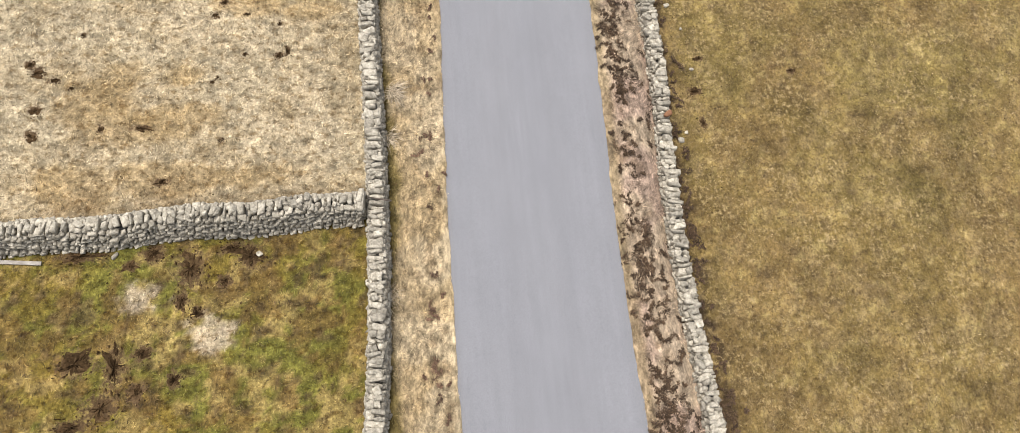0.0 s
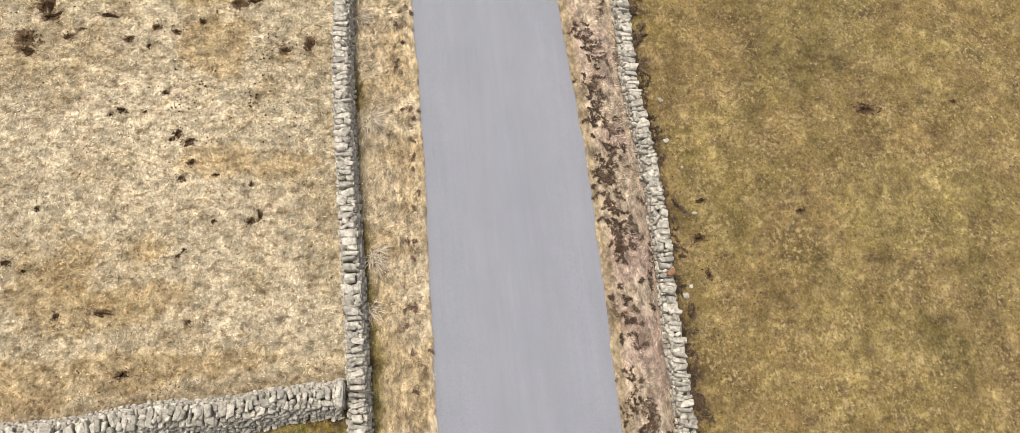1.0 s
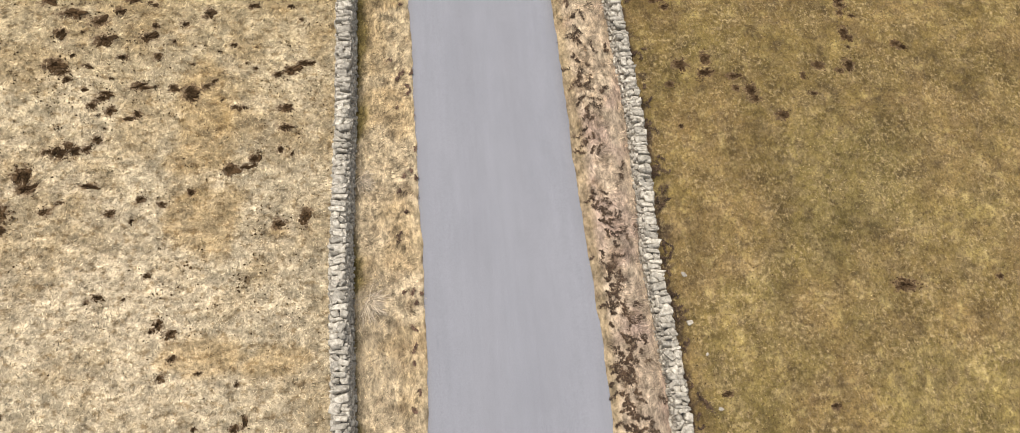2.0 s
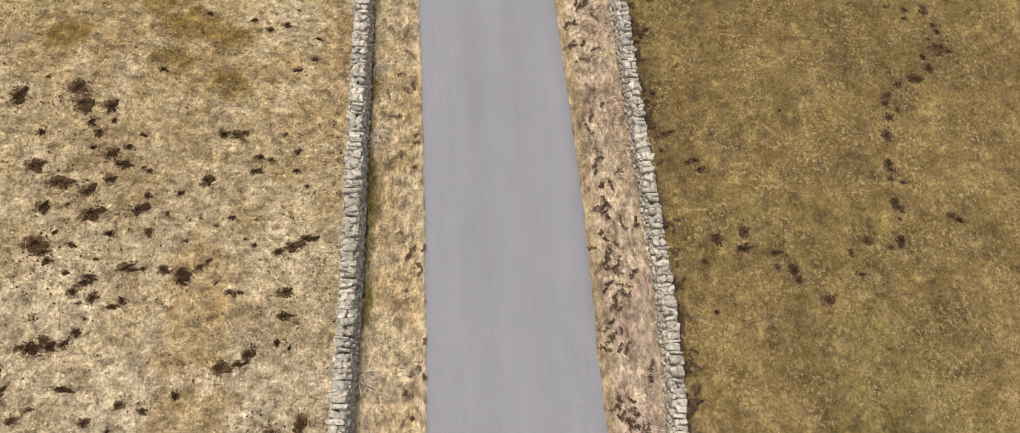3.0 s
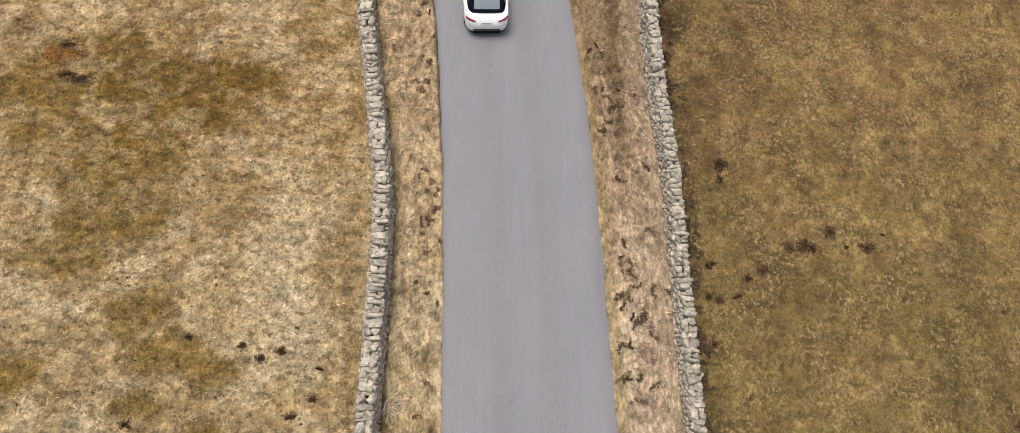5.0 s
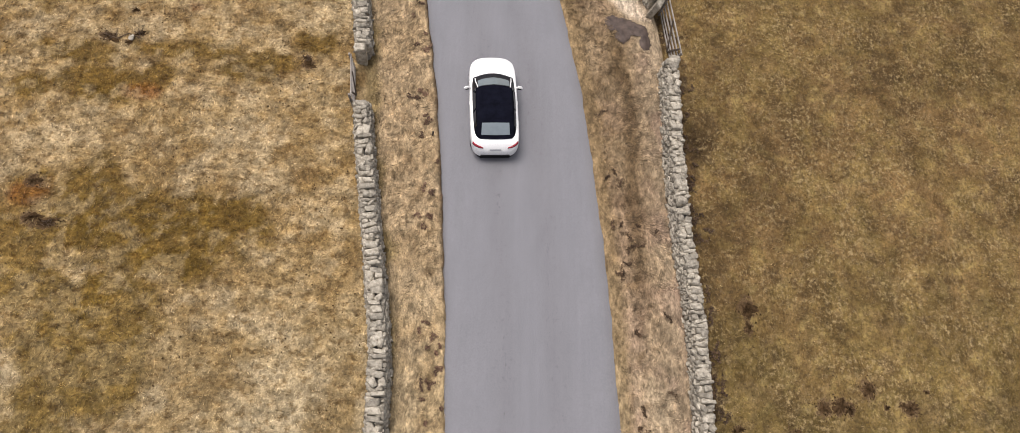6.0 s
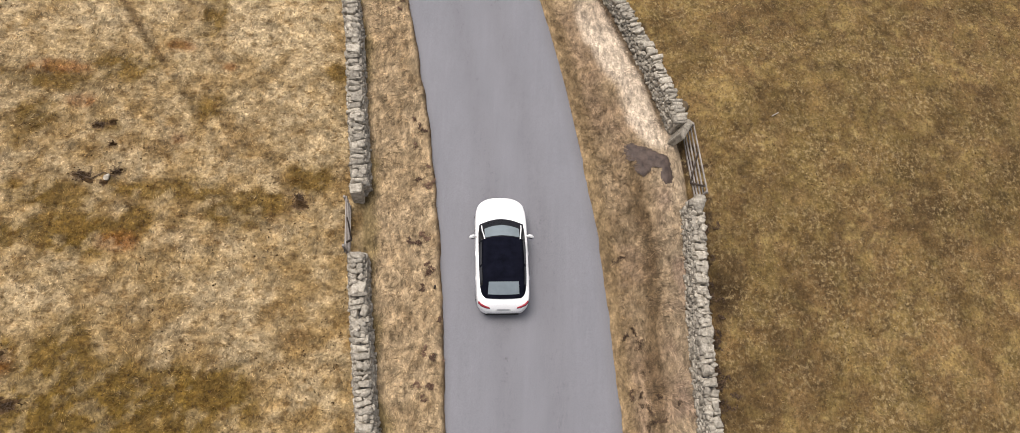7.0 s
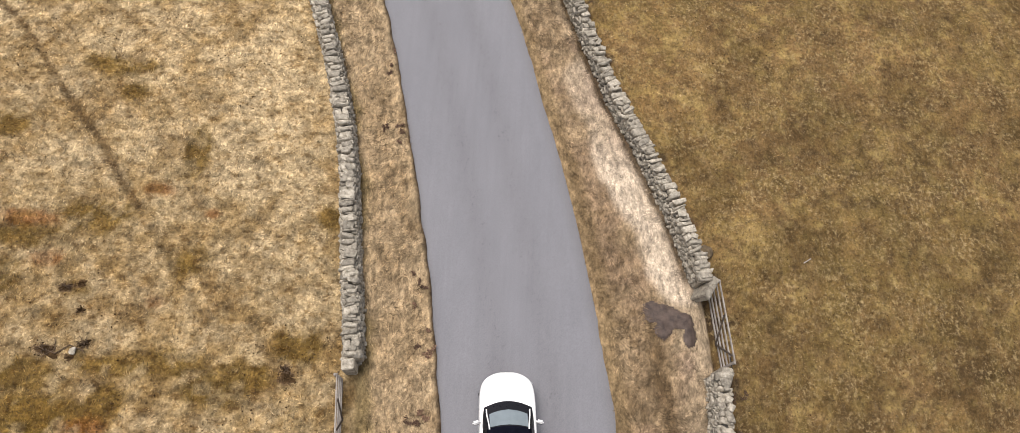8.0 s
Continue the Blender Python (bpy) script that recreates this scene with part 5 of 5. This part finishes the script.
MOUNDS = [mound_mesh(300 + k) for k in range(16)]
hill_rng = random.Random(8)
for group, label, places in (("molehills in the mossy pasture", "low dark heap of earth on mossy grass", MOLEHILLS_MOSS),
                             ("molehills in the straw pasture", "low dark heap of earth on bleached grass", MOLEHILLS_WEST),
                             ("molehills in the lower pasture", "low dark heap of earth on olive grass", MOLEHILLS_EAST)):
    for x, y, ra, rb in places:
        ob = tagged(new("molehill", hill_rng.choice(MOUNDS)), label, "molehill", group)
        s = 1.35
        ob.matrix_world = Matrix.LocRotScale((x, y, float(height(x, y)) - 0.01), Euler((0, 0, hill_rng.choice((0, math.pi)) + hill_rng.uniform(-0.5, 0.5))),
                                             (ra * s, rb * s, 0.3 + 0.5 * (ra + rb)))

# crumbs of earth kicked over the pasture
def crumbs(name, label, x, y, sizes, seed):
    rng = random.Random(seed)
    verts, faces = [], []
    for px, py, pz, s in zip(x, y, height(x, y), sizes):
        lump(rng, float(px), float(py), float(pz) + 0.02, float(s), verts, faces)
    return tagged(new(name, mesh_of(name, verts, faces, EARTH)), label, "earth", kind="stuff")


crumb_rng = np.random.default_rng(77)
x, y = crumb_rng.uniform(-19, -2.6, 9000), crumb_rng.uniform(0, 74, 9000)
keep = (fbm(x, y, 4.0, 2, 91) * 0.5 + fbm(x, y, 0.9, 3, 92) * 0.5 + 0.05 * step(44, 36, y) * step(16, 24, y) - 0.05 * step(10, 9, y) > 0.59) & (x < wall_left(y) - 0.4) & (np.abs(y - cross_wall(x)) > 0.4)
crumbs("earth_crumbs", "dark crumbs of earth scattered over pale grass", x[keep], y[keep], crumb_rng.uniform(0.01, 0.038, keep.sum()), 1)
x, y = crumb_rng.uniform(-15, -2.6, 5000), crumb_rng.uniform(20, 37, 5000)
keep = (fbm(x, y, 0.62, 3, 98) * 0.68 + fbm(x, y, 3.0, 2, 99) * 0.32 > 0.615) & (x < wall_left(y) - 0.4)
crumbs("earth_crumbs", "small dark lumps of turned earth in drifts", x[keep], y[keep], crumb_rng.uniform(0.012, 0.045, keep.sum()), 3)
x, y = crumb_rng.uniform(6, 26, 8000), crumb_rng.uniform(0, 76, 8000)
keep = (fbm(x, y, 3.5, 2, 93) * 0.5 + fbm(x, y, 0.9, 3, 94) * 0.5 > 0.6) & (x > wall_right(y) + 0.4)
crumbs("earth_crumbs", "dark crumbs of earth scattered over olive grass", x[keep], y[keep], crumb_rng.uniform(0.01, 0.034, keep.sum()), 2)

# wet mud in the gateway: a trodden hollow with a tail towards the gate
def mud_depth(x, y):
    spots = ((6.55, 58.5, 0.72, 0.42), (7.2, 58.3, 0.62, 0.34), (6.65, 57.95, 0.4, 0.3), (7.62, 57.75, 0.26, 0.45))
    best = np.max([1 - np.hypot((x - px) / ra, (y - py) / rb) for px, py, ra, rb in spots], axis=0)
    return best + (fbm(x, y, 0.35, 4, 66) - 0.5) * 0.8


gx, gy = np.meshgrid(np.arange(5.5, 8.3, 0.05), np.arange(57.0, 59.3, 0.05), indexing="ij")
depth = mud_depth(gx, gy)
mud_z = height(gx, gy) + 0.006 + 0.045 * step(0.0, 0.25, depth) + (fbm(gx, gy, 0.15, 2, 67) - 0.5) * 0.03
wet = depth[:-1, :-1] > 0.02
cells = np.arange(gx.size).reshape(gx.shape)
quads = np.stack([cells[:-1, :-1], cells[1:, :-1], cells[1:, 1:], cells[:-1, 1:]], axis=-1)[wet]
used, packed = np.unique(quads, return_inverse=True)
corners = np.stack([gx.ravel(), gy.ravel(), mud_z.ravel()], axis=-1)[used]
mud_mesh = array_mesh("mud_patch", corners, packed.reshape(-1, 4), MUD)
mud_mesh.polygons.foreach_set("use_smooth", [True] * len(mud_mesh.polygons))
tagged(new("mud_patch", mud_mesh), "dark wet trodden mud in the gateway", "mud", kind="structure")


# ---- grass ----
def scatter(count, x0, x1, y0, y1, inside, seed):
    rng = np.random.default_rng(seed)
    x, y = rng.uniform(x0, x1, count), rng.uniform(y0, y1, count)
    keep = inside(x, y)
    return x[keep], y[keep], rng


def lay(x, y, seed):
    """The way the grass lies, as an angle that drifts from place to place."""
    return fbm(x, y, 2.2, 2, seed) * 9.0 + fbm(x, y, 0.5, 2, seed + 1) * 5.0


def grass_field(name, label, x, y, rng, length, lift, width, seed, dark=None, spread_angle=0.9):
    """Flat pointed blades, each bent once, in one mesh."""
    # thins out towards the rim of the grown area
    rim = np.minimum(np.minimum(x + 20, 27 - x), np.minimum(y + 2, 77 - y))
    keep = (bare_earth(x, y) < rng.uniform(0.2, 0.9, len(x))) & (rim > rng.uniform(0, 2.0, len(x)))
    x, y = x[keep], y[keep]
    n = len(x)
    ang = lay(x, y, seed) + rng.normal(0, spread_angle, n)
    ln = rng.uniform(*length, n)
    el = rng.uniform(*lift, n)
    wd = rng.uniform(*width, n)
    gap = np.minimum(np.abs(x - road_left(y)), np.abs(x - road_right(y)))
    ln = ln * (0.3 + 0.7 * step(0.05, 0.5, gap))
    ln = ln * (1 - 0.45 * step(1.6, 1.1, along(x, y, ((3.55, 68.4), (5.85, 62.9), (7.3, 59.5)))) * (x > road_right(y)))
    z = height(x, y) - 0.015
    dx, dy = np.cos(ang), np.sin(ang)
    px, py = -dy * wd * 0.5, dx * wd * 0.5
    mid, out = 0.55 * ln * np.cos(el), ln * np.cos(el * 0.6)
    zm, zt = z + 0.55 * ln * np.sin(el), z + ln * np.sin(el) * 0.8
    v = np.empty((n, 4, 3))
    v[:, 0] = np.stack([x - px, y - py, z], -1)
    v[:, 1] = np.stack([x + px, y + py, z], -1)
    v[:, 2] = np.stack([x + dx * mid + px * 0.8, y + dy * mid + py * 0.8, zm], -1)
    v[:, 3] = np.stack([x + dx * out, y + dy * out, zt], -1)
    f = np.arange(n * 4).reshape(n, 4)
    faces = np.concatenate([f[:, [0, 1, 2]], f[:, [0, 2, 3]]])
    me = array_mesh(name, v.reshape(-1, 3), faces, BLADES)
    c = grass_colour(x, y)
    if dark is not None:
        c = np.broadcast_to(dark, c.shape) * rng.uniform(0.6, 1.3, (n, 1))
    else:
        c = c * rng.uniform(0.85, 1.2, (n, 1))
    rgba = np.concatenate([np.repeat(c, 4, axis=0), np.ones((n * 4, 1))], axis=1)
    tint_mesh(me, "tint", rgba)
    zone = sward_zone(x, y)
    zone[:, 0] = 0
    tint_mesh(me, "zone", np.repeat(zone, 4, axis=0))
    return tagged(new(name, me), label, "grass", kind="stuff")


def on_road(x, y):
    return (x > road_left(y) + 0.02) & (x < road_right(y) - 0.02)


x, y, rng = scatter(340000, -20, -1.8, -2, 76, lambda x, y: x < wall_left(y) - 0.3, 401)
keep = np.abs(y - cross_wall(x)) > 0.34
grass_field("field_grass", "short matted straw-coloured pasture grass", x[keep], y[keep], rng, (0.07, 0.2), (0.1, 0.7), (0.012, 0.026), 501)
x, y, rng = scatter(340000, 3, 27, -2, 78, lambda x, y: x > wall_right(y) + 0.3, 402)
grass_field("pasture_grass", "short grazed olive-brown pasture grass", x, y, rng, (0.05, 0.14), (0.15, 0.8), (0.011, 0.025), 502)
x, y, rng = scatter(320000, -8, 1, -2, 76, lambda x, y: (x > wall_left(y) + 0.25) & (x < road_left(y) + 0.16 * fbm(x, y, 0.7, 3, 96) - 0.03), 403)
grass_field("verge_grass", "long flattened pale dead verge grass", x, y, rng, (0.10, 0.32), (0.1, 0.7), (0.006, 0.013), 503)
x, y, rng = scatter(360000, 0, 9.2, -2, 78, lambda x, y: (x < wall_right(y) - 0.25) & (x > road_right(y) - 0.16 * fbm(x, y, 0.7, 3, 97) + 0.03) & (mud_depth(x, y) < 0.05), 404)
grass_field("verge_grass", "long combed pinkish dead verge grass", x, y, rng, (0.10, 0.34), (0.1, 0.6), (0.006, 0.013), 504, None, 0.6)

# dark dead plants in ragged clumps on the verges and along the wall foot
def dead_plants(name, label, count, seed, line, across, south, north, size, gather=0.5, thin=lambda y: 1.0 + 0 * y, tone=(0.070, 0.043, 0.024)):
    """Many small ragged clumps of dark stalks along a curve, thick in some stretches and absent in others."""
    rng = np.random.default_rng(seed)
    cy = rng.uniform(south, north, count * 6)
    cx = line(cy) + rng.normal(across[0], across[1], count * 6)
    keep = (fbm(cx, cy, 2.2, 3, seed) * 0.5 + fbm(cx, cy, 0.6, 2, seed + 1) * 0.5 > gather) & (rng.random(count * 6) < thin(cy))
    cx, cy = cx[keep][:count], cy[keep][:count]
    r = size[0] + (size[1] - size[0]) * rng.random(len(cx)) ** 2
    lobes, k = 7, 9
    # each clump is a few lobes strung out along a crooked line
    way = rng.uniform(0, 2 * np.pi, (len(cx), 1)) + rng.normal(0, 0.8, (len(cx), lobes)).cumsum(axis=1)
    lx = cx[:, None] + (np.cos(way) * r[:, None] * 0.7).cumsum(axis=1)
    ly = cy[:, None] + (np.sin(way) * r[:, None] * 0.85).cumsum(axis=1)
    spot = (len(cx), lobes, k)
    x = (lx[:, :, None] + rng.normal(0, 0.27, spot) * r[:, None, None]).ravel()
    y = (ly[:, :, None] + rng.normal(0, 0.27, spot) * r[:, None, None]).ravel()
    n = len(x)
    ang = rng.uniform(0, 2 * np.pi, n)
    ln, el, wd = rng.uniform(0.03, 0.10, n), rng.uniform(0.3, 1.2, n), rng.uniform(0.010, 0.022, n)
    z = height(x, y) + 0.03
    dx, dy = np.cos(ang), np.sin(ang)
    v = np.empty((n, 4, 3))
    v[:, 0] = np.stack([x - dy * wd, y + dx * wd, z], -1)
    v[:, 1] = np.stack([x + dy * wd, y - dx * wd, z], -1)
    v[:, 2] = np.stack([x + dx * ln * 0.6 * np.cos(el) + dy * wd * 0.8, y + dy * ln * 0.6 * np.cos(el) - dx * wd * 0.8, z + ln * 0.6 * np.sin(el)], -1)
    v[:, 3] = np.stack([x + dx * ln * np.cos(el * 0.5), y + dy * ln * np.cos(el * 0.5), z + ln * 0.8 * np.sin(el)], -1)
    on_ground = ~on_road(x, y)
    v, n = v[on_ground], int(on_ground.sum())
    f = np.arange(n * 4).reshape(n, 4)
    me = array_mesh(name, v.reshape(-1, 3), np.concatenate([f[:, [0, 1, 2]], f[:, [0, 2, 3]]]), BLADES)
    tone = np.repeat(rng.uniform(0.6, 1.3, len(cx)), lobes * k)[:, None] * np.array(tone)
    tint_mesh(me, "tint", np.concatenate([np.repeat(tone[on_ground], 4, axis=0), np.ones((n * 4, 1))], axis=1))
    tint_mesh(me, "zone", np.zeros((n * 4, 4)))
    return tagged(new(name, me), label, "dead plants", kind="stuff")


def southern(y):
    return np.interp(y, [0, 14, 22, 30, 44, 56], [1.0, 1.0, 0.42, 0.28, 0.15, 0.02])


dead_plants("dead_stalks", "dark brown dead plants in the pale verge", 330, 405, road_right, (0.68, 0.2), -2, 56, (0.04, 0.15), 0.47, southern)
dead_plants("dead_stalks", "dark brown dead plants in the pale verge", 150, 407, road_right, (1.3, 0.45), -2, 50, (0.05, 0.13), 0.5, southern)
dead_plants("dead_stalks", "dark reddish dead plants beside the asphalt edge", 120, 406, road_left, (-0.45, 0.26), -2, 70, (0.03, 0.1), 0.5, tone=(0.125, 0.075, 0.048))
dead_plants("dead_stalks", "dark low plants along the wall foot", 330, 408, wall_right, (0.6, 0.22), -2, 57, (0.05, 0.15), 0.46)


def tussock(x, y, seed, blades, reach, label):
    """A clump of long pale grass that fans out from its root."""
    rng = random.Random(seed)
    verts, faces = [], []
    for _ in range(blades):
        a, e, ln, w = rng.gauss(-0.5, 0.8), rng.uniform(0.15, 0.9), rng.uniform(0.4, 1.0) * reach, rng.uniform(0.006, 0.012)
        r0, t0 = rng.uniform(0, 0.22), rng.uniform(0, 6.28)
        bx, by = r0 * math.cos(t0), 1.5 * r0 * math.sin(t0)
        d, s = Vector((math.cos(a), math.sin(a), 0)), Vector((-math.sin(a), math.cos(a), 0)) * w
        p0 = Vector((bx, by, 0))
        p1 = p0 + d * ln * 0.5 * math.cos(e) + Vector((0, 0, ln * 0.5 * math.sin(e)))
        p2 = p1 + d * ln * 0.5 * math.cos(e - 0.7) + Vector((0, 0, max(ln * 0.5 * math.sin(e - 0.7), 0.03 - p1.z)))
        k = len(verts)
        verts += [p0 - s, p0 + s, p1 + s, p1 - s, p2]
        faces += [(k, k + 1, k + 2), (k, k + 2, k + 3), (k + 3, k + 2, k + 4)]
    me = mesh_of("tussock", verts, faces, BLADES)
    c = np.tile(np.append(BLEACHED * 1.05, 1.0), (len(verts), 1))
    tint_mesh(me, "tint", c)
    tint_mesh(me, "zone", np.zeros((len(verts), 4)))
    ob = tagged(new("tussock", me), label, "grass tussock", "tussocks beside the wall")
    ob.location = (x, y, float(height(x, y)) - 0.02)
    return ob


for k, (x, y, reach) in enumerate(((-1.25, 19.6, 0.75), (-1.35, 14.3, 0.7), (-1.5, 12.4, 0.55), (-1.45, 24.2, 0.5), (-1.3, 33.5, 0.5), (-1.3, 36.6, 0.45), (-1.6, 6.5, 0.45))):
    tussock(x - 0.15, y, 600 + k, 150, reach * 1.35, "long pale grass tussock beside the wall")


# ---- loose stones, sticks ----
def loose_stone(x, y, size, seed, material=GRITSTONE, label="loose grey stone lying in the grass"):
    v, f = stone_shape(900 + seed, 0.2, 0.28)
    me = array_mesh("loose_stone", v, f, material)
    ob = tagged(new("loose_stone", me), label, "stone", "loose stones")
    ob.matrix_world = Matrix.LocRotScale((x, y, float(height(x, y)) + size * 0.12), Euler((0.2, 0.1, seed * 1.7)), (size, size * 0.8, size * 0.5))
    return ob


for k, (x, y, size) in enumerate(((9.5, 12.15, 0.26), (9.75, 12.5, 0.16), (9.9, 18.4, 0.2), (10.0, 20.2, 0.18), (10.3, 17.2, 0.14), (-6.0, 8.15, 0.2), (-10.6, 8.35, 0.2),
                                  (10.45, 15.3, 0.16), (9.35, 38.0, 0.15), (-1.9, 9.0, 0.14))):
    loose_stone(x, y, size, k)
loose_stone(8.62, 61.2, 0.55, 21, BROWN_STONE, "brown boulder lying behind the wall")
loose_stone(9.0, 55.2, 0.28, 23)
loose_stone(-12.62, 55.95, 0.24, 14, GRITSTONE, "pale loose stone beside a dead branch")
rusty = loose_stone(8.76, 12.75, 0.3, 15, RUST_STONE, "rust-red sandstone block on the wall top")
rusty.location.z = float(wall_right_top(12.75)) - 0.02


def fallen_branch(label, points, radius, material):
    branch = tagged(new("fallen_branch", None), label, "branch")
    for a, b in zip(points, points[1:]):
        za, zb = float(height(a[0], a[1])) + 0.05, float(height(b[0], b[1])) + 0.05
        part("limb", rod((a[0], a[1], za), (b[0], b[1], zb), radius, 1.0, 7), material, branch)
    return branch


fallen_branch("dark dead branch lying in the grass", ((-13.6, 56.0), (-13.1, 55.85), (-12.75, 56.15), (-12.3, 56.0)), 0.018, TWIGS)
fallen_branch("thin dark dead twigs lying in the grass", ((-13.5, 55.7), (-13.15, 55.95), (-13.2, 56.3)), 0.013, TWIGS)
fallen_branch("short pale stick lying in the grass", ((12.35, 61.05), (12.65, 61.25)), 0.02, OLD_WOOD)
plank = tagged(new("plank", None), "weathered pale plank lying beside the wall", "plank")
part("board", box(1.35, 0.13, 0.04, pose(-13.5, 8.3, float(height(-13.5, 8.3)) + 0.06, 0, 0, -6), 0.006), OLD_WOOD, plank)
prop = tagged(new("wooden_prop", None), "thin dark pole leaning on the dividing wall", "pole")
part("pole", rod((-12.0, 8.75, 0.15), (-12.9, 9.15, 1.05), 0.035), DARK_WOOD, prop)
rail = tagged(new("broken_rail", None), "thin broken rail laid across the wall top", "pole")
part("pole", rod((-2.35, 9.65, 1.02), (-1.55, 9.5, 0.95), 0.03), DARK_WOOD, rail)
# dark upright added in place of a small drainage notch at the road edge
stake = tagged(new("notch_stand_in", None), "small dark upright standing in for a drainage notch", "stake")
part("post", box(0.06, 0.06, 0.45, pose(-0.92, 52.7, 0.22, 4, 6, 20), 0.008), DARK_WOOD, stake)


def dead_shrub(x, y, radius, seed, label):
    """A low heap of thin crooked twigs."""
    rng = random.Random(seed)
    verts, faces = [], []
    for _ in range(26):
        t, r = rng.uniform(0, 6.28), 0.75 * radius * rng.random() ** 0.6
        p = Vector((r * math.cos(t), 0.7 * r * math.sin(t), rng.uniform(-0.02, 0.1)))
        way = rng.uniform(0, 6.28)
        for _ in range(3):
            q = p + Vector((math.cos(way), math.sin(way), rng.uniform(-0.3, 0.5))) * rng.uniform(0.025, 0.065)
            side = Vector((-math.sin(way), math.cos(way), 0)) * rng.uniform(0.006, 0.014)
            k = len(verts)
            verts += [p - side, p + side, p + Vector((0, 0, 0.015)), q - side * 0.7, q + side * 0.7, q + Vector((0, 0, 0.012))]
            faces += [(k, k + 1, k + 4, k + 3), (k + 1, k + 2, k + 5, k + 4), (k + 2, k, k + 3, k + 5)]
            p, way = q, way + rng.uniform(-0.8, 0.8)
    ob = tagged(new("dead_shrub", mesh_of("dead_shrub", verts, faces, TWIGS)), label, "shrub", "dead shrubs in the straw pasture")
    ob.location = (x, y, float(height(x, y)) + 0.01)


for k, (x, y, radius) in enumerate(((-13.45, 55.95, 0.3), (-12.4, 56.2, 0.2), (-6.05, 55.85, 0.2), (-13.4, 47.95, 0.25), (-13.4, 58.05, 0.2))):
    dead_shrub(x, y, radius, 700 + k, "low tangle of dark dead twigs in straw grass")
